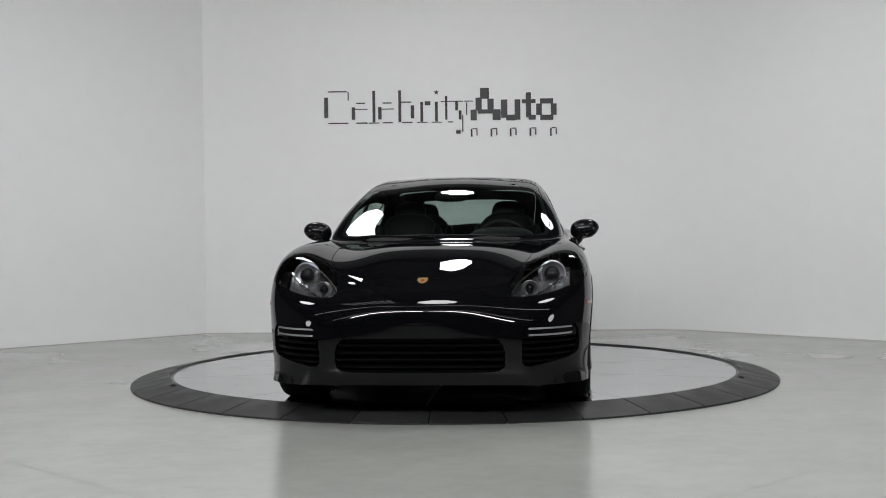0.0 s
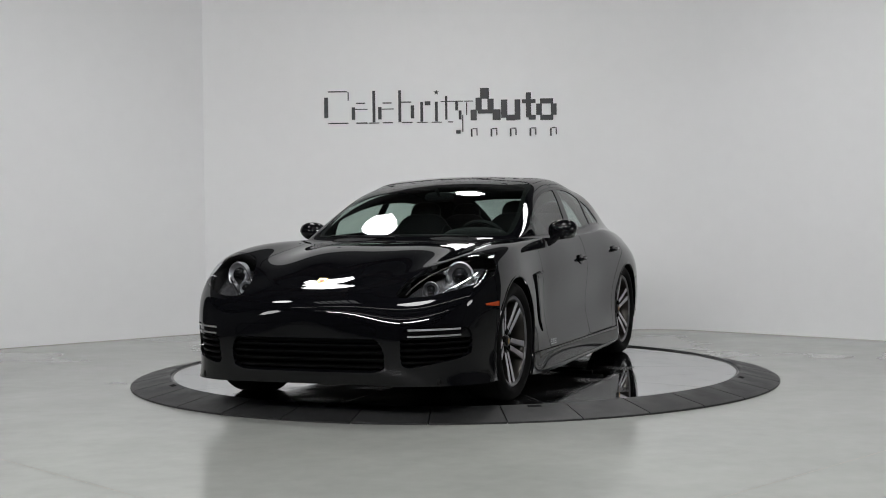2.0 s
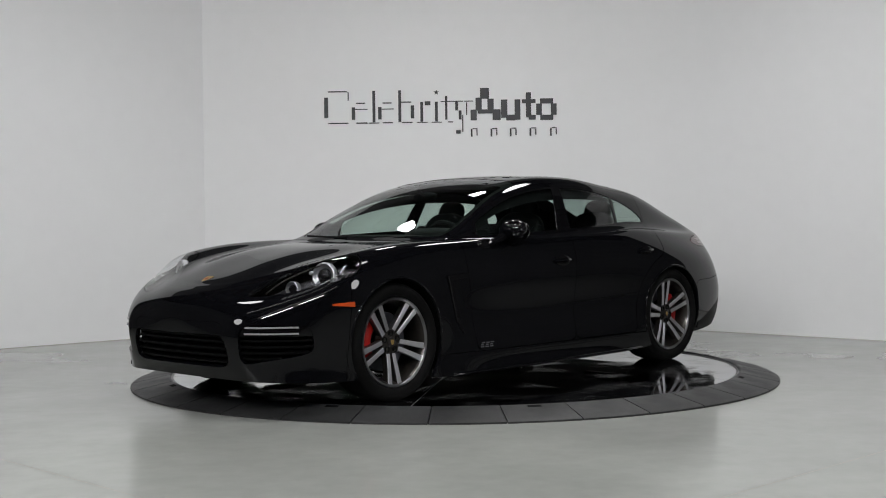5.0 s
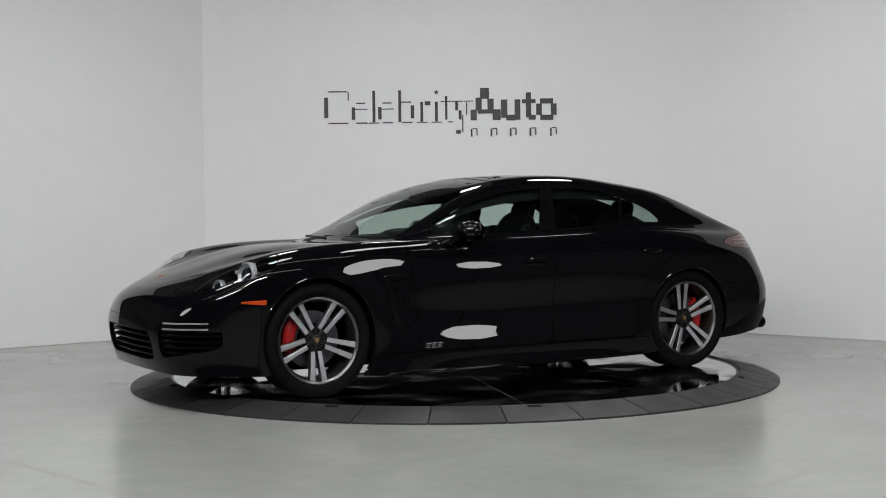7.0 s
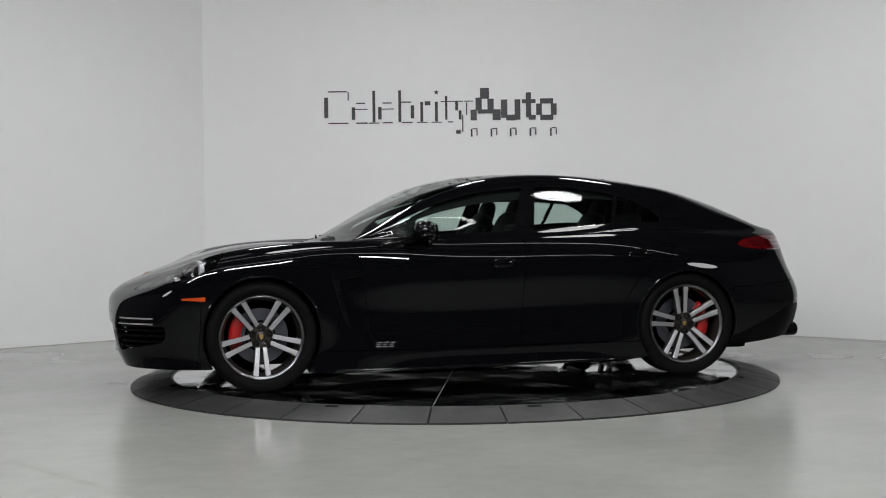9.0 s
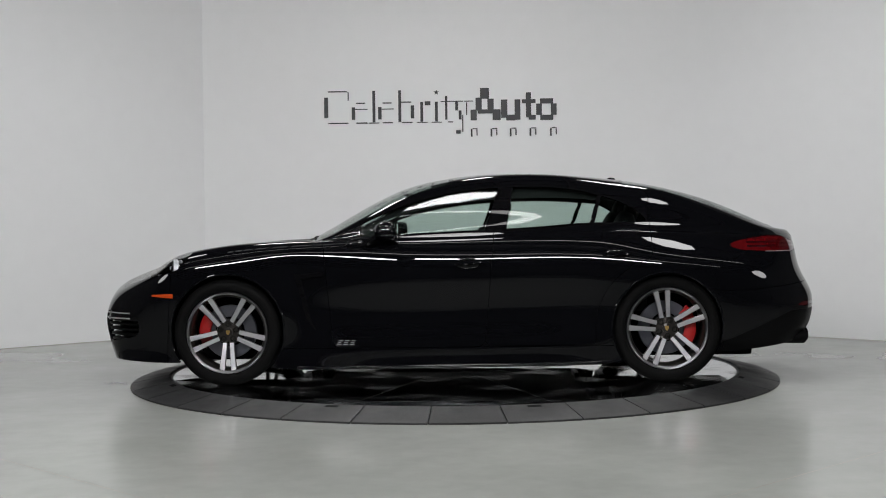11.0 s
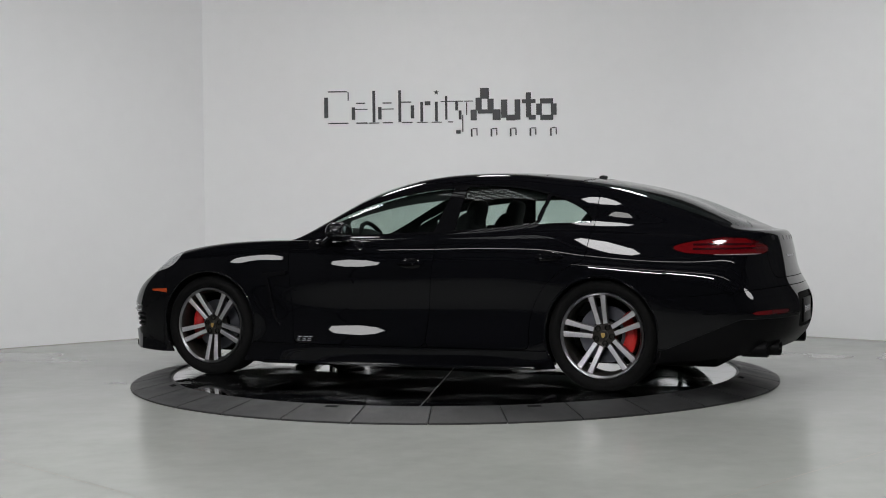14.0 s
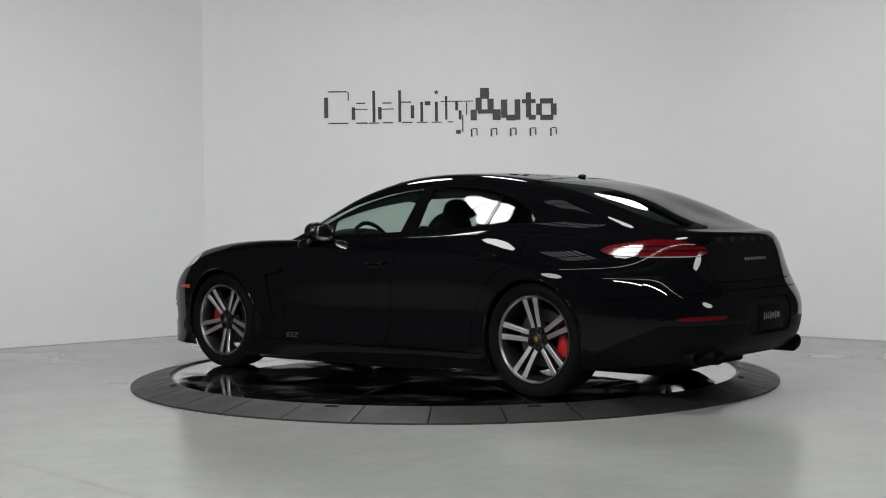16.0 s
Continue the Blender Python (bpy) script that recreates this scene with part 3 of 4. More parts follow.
def body_grid():
    lines = [np.array(l, float) for l in (LINE_SILL, LINE_LOW, LINE_MID, LINE_WAIST, LINE_SHOULDER, LINE_BELT, LINE_RAIL, LINE_TOP, LINE_CENTRE)]
    dense = []
    for l in lines:
        rows = [l[i] for i in range(len(l))]
        dense.append(np.array(refine(rows, SUB_S, rows[1] * MIRROR, rows[-2] * MIRROR)))
    g = np.array(refine(dense, SUB_V, 2 * dense[0] - dense[1], dense[-2] * MIRROR))
    # fairing along the length, then across
    for _ in range(14):
        s = g.copy()
        s[:, 1:-1] = 0.5 * g[:, 1:-1] + 0.25 * (g[:, :-2] + g[:, 2:])
        s[:, 0] = 0.5 * g[:, 0] + 0.25 * (g[:, 1] + g[:, 1] * MIRROR)
        s[:, -1] = 0.5 * g[:, -1] + 0.25 * (g[:, -2] + g[:, -2] * MIRROR)
        g = s
    for _ in range(3):
        s = g.copy()
        s[1:-1] = 0.5 * g[1:-1] + 0.25 * (g[:-2] + g[2:])
        s[-1] = 0.5 * g[-1] + 0.25 * (g[-2] + g[-2] * MIRROR)
        g = s
    return g


class Skin:
    """A triangle skin that remembers, for each point, its station, its line and its normal."""

    def __init__(self, co, nor, sv, tri):
        self.co, self.nor, self.sv, self.tri = co, nor, sv, tri

    def values(self, f):
        return f(self.co[:, 0], self.co[:, 1], self.co[:, 2], self.sv[:, 0], self.sv[:, 1])

    def cut(self, f):
        """The part where f >= 0, cut cleanly along f = 0."""
        g = self.values(f)
        g = np.where(np.abs(g) < 1e-7, 1e-7, g)
        inside = g[self.tri] > 0
        n = inside.sum(1)
        tris = [self.tri[n == 3]]
        co, nor, sv = [self.co], [self.nor], [self.sv]
        known, extra = {}, len(self.co)

        def cross(a, b):
            nonlocal extra
            key = (a, b) if a < b else (b, a)
            if key not in known:
                t = g[key[0]] / (g[key[0]] - g[key[1]])
                for store, src in ((co, self.co), (nor, self.nor), (sv, self.sv)):
                    store.append((src[key[0]] * (1 - t) + src[key[1]] * t)[None])
                known[key] = extra
                extra += 1
            return known[key]
        more = []
        for k in np.nonzero((n == 1) | (n == 2))[0]:
            t = [int(q) for q in self.tri[k]]
            i = inside[k]
            if n[k] == 1:
                j = int(np.nonzero(i)[0][0])
                a, b, c = t[j], t[(j + 1) % 3], t[(j + 2) % 3]
                more.append((a, cross(a, b), cross(a, c)))
            else:
                j = int(np.nonzero(~i)[0][0])
                a, b, c = t[j], t[(j + 1) % 3], t[(j + 2) % 3]
                p, q = cross(a, b), cross(a, c)
                more += [(p, b, c), (p, c, q)]
        if len(more):
            tris.append(np.array(more, int))
        return Skin(np.concatenate(co), np.concatenate(nor), np.concatenate(sv), np.concatenate(tris)).tidy()

    def band(self, axis, lo, hi):
        """The strip between two heights or widths."""
        return self.cut(lambda *a: a[axis] - lo).cut(lambda *a: hi - a[axis])

    def tidy(self):
        if len(self.tri) == 0:
            return self
        used, inv = np.unique(self.tri, return_inverse=True)
        return Skin(self.co[used], self.nor[used], self.sv[used], inv.reshape(-1, 3))

    def split(self, f, gap=0.002):
        return self.cut(lambda *a: f(*a) - gap), self.cut(lambda *a: -f(*a) - gap)

    def mirrored(self):
        return Skin(self.co * MIRROR, self.nor * MIRROR, self.sv, self.tri[:, ::-1])

    def both(self):
        """This half and its mirror image, welded on the middle plane."""
        m = self.mirrored()
        co, tri = np.concatenate([self.co, m.co]), np.concatenate([self.tri, m.tri + len(self.co)])
        nor, sv = np.concatenate([self.nor, m.nor]), np.concatenate([self.sv, m.sv])
        mid = np.nonzero(np.abs(self.co[:, 1]) < 1e-5)[0]
        to = np.arange(len(co))
        to[mid + len(self.co)] = mid
        nor[mid, 1] = 0
        return Skin(co, nor, sv, to[tri]).tidy()

    def pushed(self, d):
        return Skin(self.co - self.nor * d, self.nor, self.sv, self.tri)

    def object(self, name, material, parent, thick=0.012, label=""):
        """A mesh with a turned-in rim of that depth."""
        co, nor, tri = self.co, self.nor, self.tri
        nor = nor / np.maximum(np.linalg.norm(nor, axis=1, keepdims=True), 1e-9)
        verts, faces, vn = co, [tuple(int(q) for q in t) for t in tri], nor
        if thick > 0 and len(tri):
            edges = {}
            for t in faces:
                for a, b in ((t[0], t[1]), (t[1], t[2]), (t[2], t[0])):
                    if (b, a) in edges:
                        del edges[(b, a)]
                    else:
                        edges[(a, b)] = 1
            rim = sorted({q for e in edges for q in e})
            base = {q: len(co) + i for i, q in enumerate(rim)}
            low = {q: len(co) + len(rim) + i for i, q in enumerate(rim)}
            verts = np.concatenate([co, co[rim], co[rim] - nor[rim] * thick])
            vn = np.concatenate([nor, nor[rim], nor[rim]])
            faces += [(base[b], base[a], low[a], low[b]) for a, b in edges]
        me = bpy.data.meshes.new(name)
        me.from_pydata(verts.tolist(), [], faces)
        finish(me, material)
        me.validate()
        if len(me.vertices) == len(vn) and len(me.polygons) == len(faces):
            flat = np.array(vn)
            # the rim keeps its own facing; the skin keeps the master surface's normals
            loops = np.empty(len(me.loops) * 3)
            me.corner_normals.foreach_get("vector", loops)
            loops = loops.reshape(-1, 3)
            idx = np.empty(len(me.loops), int)
            me.loops.foreach_get("vertex_index", idx)
            own = idx < len(co)
            loops[own] = flat[idx[own]]
            me.normals_split_custom_set(loops.tolist())
        ob = new(name, me)
        ob.parent = parent
        if label:
            ob["label"] = label
        return ob


def master_skin():
    g = body_grid()
    nv, ns = g.shape[:2]
    du = np.gradient(g, axis=1)
    dv = np.gradient(g, axis=0)
    # symmetric ends
    du[:, 0] = (g[:, 1] - g[:, 1] * MIRROR) / 2
    du[:, -1] = (g[:, -2] * MIRROR - g[:, -2]) / 2
    dv[-1] = (g[-2] * MIRROR - g[-2]) / 2
    nor = np.cross(dv, du)
    nor /= np.maximum(np.linalg.norm(nor, axis=2, keepdims=True), 1e-9)
    S, V = np.meshgrid(np.arange(ns) / SUB_S, np.arange(nv) / SUB_V)
    mid = nor[nv // 4, ns // 2]
    flip = mid[1] < 0
    if flip:
        nor = -nor
    idx = np.arange(nv * ns).reshape(nv, ns)
    a, b, c, d = idx[:-1, :-1].ravel(), idx[:-1, 1:].ravel(), idx[1:, 1:].ravel(), idx[1:, :-1].ravel()
    tri = np.concatenate([np.stack([a, b, c], 1), np.stack([a, c, d], 1)])
    co = g.reshape(-1, 3)
    fn = np.cross(co[tri[:, 1]] - co[tri[:, 0]], co[tri[:, 2]] - co[tri[:, 0]])
    good = np.linalg.norm(fn, axis=1) > 1e-10
    if (fn * nor.reshape(-1, 3)[tri[:, 0]]).sum(1)[good].mean() < 0:
        tri = tri[:, ::-1]
    return Skin(co, nor.reshape(-1, 3), np.stack([S.ravel(), V.ravel()], 1), tri[good])


def soft(*fs):
    """The smallest of several functions, rounded where they meet."""
    k = 0.02
    m = np.minimum.reduce(fs)
    return m - k * np.log(sum(np.exp(-(f - m) / k) for f in fs))


def ramp(s, *pairs):
    xs, ys = zip(*pairs)
    return np.interp(s, xs, ys)


# outlines on the skin: x, y, z in metres, s the station, v the line
def in_arch(x, y, z, s, v):
    f = 0.380 - np.hypot(x - 1.455, z - 0.362)
    r = 0.368 - np.hypot(x + 1.458, z - 0.356)
    return np.where(y > 0.45, np.maximum(f, r), -1.0)


def in_windscreen(x, y, z, s, v):
    return soft((v - 6.16) * 0.28, (s - 7.06) * 0.33, (9.62 - s) * 0.36)


def in_rear_glass(x, y, z, s, v):
    return soft((v - 6.22) * 0.28, (s - 12.25) * 0.36, (15.9 - s) * 0.26)


def in_daylight(x, y, z, s, v):
    top = np.where(s > 10.4, 5.04 + 0.88 * np.sqrt(np.maximum(0, 1 - (np.maximum(0, s - 10.4) / 2.38) ** 2.6)), 5.92)
    return soft((v - 5.03) * 0.26, (top - v) * 0.26, (s - 7.7) * 0.3)


LAMP_A, LAMP_B = Vector((2.19, .47, .625)), Vector((1.71, .890, .862))
LAMP_N = Vector((.72, .45, .53)).normalized()


def lamp_axes():
    e1 = (LAMP_B - LAMP_A)
    half = e1.length / 2
    e1 = (e1 - LAMP_N * e1.dot(LAMP_N)).normalized()
    return (LAMP_A + LAMP_B) / 2, e1, LAMP_N.cross(e1), half


def in_headlamp(x, y, z, s, v):
    c, e1, e2, half = lamp_axes()
    a = (x - c.x) * e1.x + (y - c.y) * e1.y + (z - c.z) * e1.z
    b = (x - c.x) * e2.x + (y - c.y) * e2.y + (z - c.z) * e2.z
    q = np.clip(a / half, -1.5, 1.5)
    w = 0.132 * np.sqrt(np.maximum(0.0, 1 + 0.62 * q - 0.10 * q * q))
    f = 1 - np.abs(q) ** 2.6 - np.abs(b / np.maximum(w, 0.02)) ** 2.0
    return np.where((s < 5.0) & (v > 2.5) & (v < 6.5), f * 0.06, -1.0)


def in_taillamp(x, y, z, s, v):
    top = ramp(s, (13.85, .90), (14.2, .932), (14.8, .958), (15.3, .950), (16.2, .885))
    bot = ramp(s, (13.85, .895), (14.2, .862), (14.8, .850), (15.6, .848), (16.2, .865))
    return np.where(s > 13, soft(top - z, z - bot, (s - 13.8) * 0.4, (16.0 - s) * 0.3), -1.0)


def in_grille(x, y, z, s, v):
    w = 0.47 - 0.10 * np.clip((0.27 - z) / 0.1, 0, 1) - np.clip((z - 0.36) / 0.1, 0, 1) * 0.03
    return np.where(x > 1.9, soft(w - np.abs(y), z - 0.245, 0.437 - z), -1.0)


def in_side_intake(x, y, z, s, v):
    low = 0.27 + 0.05 * np.clip((y - 0.6) / 0.25, 0, 1)
    return np.where(x > 1.9, soft(y - 0.565 + 0.12 * (0.45 - z) * 0.5, 0.875 - y, z - low, 0.495 - z), -1.0)


def in_hood(x, y, z, s, v):
    edge = ramp(s, (0, 5.58), (0.9, 5.55), (1.6, 5.50), (2.2, 5.58), (3.0, 5.70), (5, 5.80), (7, 5.62))
    return soft((v - edge) * 0.22, (6.88 - s) * 0.25)


def in_front_bumper(x, y, z, s, v):
    return np.where(s < 5.2, np.where(v < 4.6, soft(x - 1.835 + 0.06 * (z - 0.6), np.where(v < 3.6, 1.0, (3.05 - s) * 0.25)), (3.05 - s) * 0.25), -1.0)


def in_front_door(x, y, z, s, v):
    return soft(0.80 - x + 0.10 * (z - 0.73), x + 0.285 + 0.09 * np.clip(z - 0.6, -0.4, 0.8), z - 0.245, (6.02 - v) * 0.3)


def in_rear_door(x, y, z, s, v):
    back = x + 1.365 + 0.03 * np.clip(z - 0.9, 0, 1)
    arch = np.hypot(x + 1.46, z - 0.352) - 0.475
    return soft(-0.285 - 0.09 * np.clip(z - 0.6, -0.4, 0.8) - x, back, arch, z - 0.25, (6.02 - v) * 0.3)


def in_skirt(x, y, z, s, v):
    return np.where((x < 1.2) & (x > -1.25), 0.245 - z, -1.0)


def in_roof(x, y, z, s, v):
    return soft((v - 6.18) * 0.28, (s - 9.66) * 0.36, (12.21 - s) * 0.36)


def in_rear_bumper(x, y, z, s, v):
    return np.where(s > 13.2, soft(0.60 + 0.05 * np.clip((-x - 2.0) / 0.5, 0, 1) - z, -1.78 - x), -1.0)


def in_reflector(x, y, z, s, v):
    return np.where(x < -2.0, soft(0.014 - np.abs(z - 0.497), y - 0.45, 0.80 - y), -1.0)


def in_lower_rear(x, y, z, s, v):
    return np.where(x < -1.7, 0.27 + 0.19 * np.clip((-x - 1.85) / 0.45, 0, 1) - z, -1.0)


def in_plate_recess(x, y, z, s, v):
    return np.where(x < -2.2, soft(0.275 - y, z - 0.375, 0.60 - z), -1.0)


def in_plate_panel(x, y, z, s, v):
    return np.where(x > 2.0, soft(0.445 - np.abs(y), z - 0.432, 0.510 - z), -1.0)


def in_hatch(x, y, z, s, v):
    side = np.where(v > 4.7, (v - 6.05 + 3.0 * np.clip(s - 15.1, 0, 1)) * 0.28, 0.50 - y)
    return np.where(s > 12.2, soft(side, z - 0.70, np.where(v > 4.7, 1.0, -2.2 - x)), -1.0)


# ================= car: lamps, intakes, wheels, cabin, trim =================
def under(car, name, bm, material, label="", flip=True, **k):
    """A part and, with flip, its mirror image on the other side."""
    obs = [part(name, bm.copy() if flip else bm, material, car, label, **k)]
    if flip:
        for v in bm.verts:
            v.co.y = -v.co.y
        bmesh.ops.reverse_faces(bm, faces=bm.faces)
        obs.append(part(name, bm, material, car, label, **k))
    return obs


def build_headlamps(car, lens):
    lamps = []
    for h in (lens, lens.mirrored()):
        lamps.append(h.pushed(0.10).object("headlamp", M_LAMPBOWL, car, 0.0, "clear headlamp with round projector and dark inside"))
        h.object("lamp_lens", M_LENS, lamps[-1], 0.004, "clear lens")
    c, e1, e2, half = lamp_axes()

    def add(name, bm, material):
        for lamp, sgn in zip(lamps, (1, -1)):
            b = bm.copy()
            if sgn < 0:
                for v in b.verts:
                    v.co.y = -v.co.y
                bmesh.ops.reverse_faces(b, faces=b.faces)
            part(name, b, material, lamp)
        bm.free()
    n = Vector((0.93, 0.25, 0.1)).normalized()
    rot = n.to_track_quat("Y", "Z").to_matrix().to_4x4()
    for name, at, r in (("projector", c + e1 * 0.10 - LAMP_N * 0.035, 0.064), ("small_projector", c - e1 * 0.10 - LAMP_N * 0.035, 0.036)):
        m = Matrix.Translation(at) @ rot
        add(name, lathe([(r * 1.25, -0.03), (r * 1.25, 0.0), (r * 1.12, 0.006), (r, 0.0), (r * 0.92, -0.012)], 32, "y", m=m), M_ALLOY)
        add("projector_lens", lathe([(r * 0.7, -0.016), (r * 0.62, 0.0), (r * 0.4, 0.012), (0.0001, 0.017)], 24, "y", m=m), M_GLOSS)
        add("reflector", lathe([(r * 1.0, -0.006), (r * 0.72, -0.018)], 24, "y", m=m), M_ALLOY)
    for k in range(4):
        a = radians(45 + 90 * k)
        off = e1 * (math.cos(a) * 0.085 + 0.10) + e2 * math.sin(a) * 0.075
        add("light_diode", blob(0.013, 0.013, 0.013, c + off - LAMP_N * 0.04, 3, 10), M_CLEARBAR)
    add("lamp_brow", tube([c + e1 * q + e2 * 0.070 * math.sqrt(max(0.05, 1 - (q / 0.27) ** 2)) - LAMP_N * 0.02 for q in np.linspace(-0.25, 0.2, 9)], 0.004), M_DARKALLOY)
    add("lamp_bezel", tube([c + e1 * q - e2 * 0.055 * math.sqrt(max(0.05, 1 - (q / 0.28) ** 2)) - LAMP_N * 0.03 for q in np.linspace(-0.2, 0.2, 9)], 0.006), M_CHROME)


def build_taillamps(car, tail):
    low = lambda x, y, z, s, v: z - 0.8545
    for h in (tail, tail.mirrored()):
        lamp = h.cut(low).object("tail_lamp", M_REDLENS, car, 0.01, "red wrap-round tail lamp")
        h.cut(lambda *a: -low(*a)).object("light_bar", M_CLEARBAR, lamp, 0.01, "white strip along the lower edge")
        inner = h.pushed(-0.0015)
        for z0 in (0.888, 0.915):
            b = inner.band(2, z0 - 0.006, z0 + 0.006).cut(lambda x, y, z, s, v: s - 14.3)
            b.object("lamp_band", M_DARKRED, lamp, 0.002)


def build_intakes(car, mouth, gill):
    mouth.pushed(0.10).both().object("grille_back", M_SHELL, car, 0.0)
    for z0 in (0.275, 0.315, 0.355, 0.395, 0.425):
        b = mouth.pushed(0.022).band(2, z0 - 0.0055, z0 + 0.0055)
        b.both().object("grille_slat", M_SLAT, car, 0.05)
    for h in (gill, gill.mirrored()):
        intake = h.pushed(0.09).object("side_intake", M_SHELL, car, 0.0, "black slatted side air intake")
        for z0 in (0.30, 0.335, 0.37, 0.405):
            h.pushed(0.02).band(2, z0 - 0.006, z0 + 0.006).object("intake_slat", M_SLAT, intake, 0.05)
        for z0 in (0.482, 0.447):
            b = h.pushed(0.0).band(2, z0 - 0.005, z0 + 0.005).cut(lambda x, y, z, s, v: np.minimum(np.abs(y) - 0.6, 0.835 - np.abs(y)))
            b.object("running_light", M_DRL, intake, 0.03, "pale running light strip")
        b = h.pushed(0.01).cut(lambda x, y, z, s, v: z - 0.43)
        b.object("light_housing", M_GLOSS, intake, 0.03)


def build_tail_lettering(gate, skin):
    """Plain raised bars in place of the letters on the tailgate."""
    full = skin.both().pushed(-0.0015)
    for k in range(7):
        y0 = 0.36 - 0.12 * k
        full.band(2, 0.934, 0.962).band(1, y0 - 0.026, y0 + 0.026).object("tail_letter_bar", M_DARKSCRIPT, gate, 0.002)
    for k in range(8):
        y0 = 0.135 - 0.036 * k
        full.band(2, 0.820, 0.838).band(1, y0 - 0.012, y0 + 0.012).object("tail_script_bar", M_SCRIPT, gate, 0.002)


def build_door_script(doors, skin):
    """Plain slanted bars in place of the script low on the front doors."""
    for door, h in zip(doors, (skin.pushed(-0.0012), skin.mirrored().pushed(-0.0012))):
        for k in range(3):
            for z0, w in ((0.268, 0.032), (0.281, 0.024), (0.294, 0.032)):
                x0 = 0.728 - k * 0.043 - (z0 - 0.268) * 0.45
                h.band(2, z0 - 0.0028, z0 + 0.0028).band(0, x0 - w, x0).object("script_bar", M_SCRIPT, door, 0.001)


def build_arch_lips(car, skin):
    """Rolled edges round the wheel openings."""
    edge = np.abs(in_arch(*skin.co.T, 0, 0)) < 1e-4
    for cx, cz in ((1.455, 0.362), (-1.458, 0.356)):
        pts = [Vector(q) for q in skin.co[edge & (np.abs(skin.co[:, 0] - cx) < 0.5)]]
        pts.sort(key=lambda q: math.atan2(q.x - cx, q.z - cz))
        line = [pts[0]]
        for q in pts:
            if (q - line[-1]).length > 0.03:
                line.append(q)
        line = [q + Vector((0, -0.004, 0)) for q in line]
        under(car, "arch_lip", tube(line, 0.0085, 10), M_PAINT, "gloss black rolled edge of the wheel opening")


def build_underside(car):
    bm = box(4.1, 1.10, 0.12, (-0.05, 0, 0.195), 0.02)
    box(1.95, 1.74, 0.12, (-0.05, 0, 0.19), 0.02, bm=bm)
    box(0.42, 1.50, 0.05, (2.03, 0, 0.195), 0.02, bm=bm)
    under(car, "floor_pan", bm, M_SHELL, "dark underbody", flip=False)
    for x, w, y, z in ((-1.16, 0.05, 0.50, 0.128), (-0.98, 0.04, 0.62, 0.130), (1.12, 0.05, 0.55, 0.130)):
        under(car, "suspension_arm", box(w, 0.34, 0.06, (x, y, z), 0.012), M_PLASTIC)
    for x, r in ((1.455, 0.41), (-1.455, 0.395)):
        bm = bmesh.new()
        prof = []
        for k in range(21):
            a = radians(-20 + 220 * k / 20)
            prof.append([bm.verts.new((x + r * math.cos(a), y, 0.358 + r * math.sin(a))) for y in (0.55, 0.93)])
        for a, b in zip(prof, prof[1:]):
            bm.faces.new((a[0], b[0], b[1], a[1]))
        bm.faces.new([p[0] for p in prof])
        under(car, "wheel_liner", bm, M_SHELL)


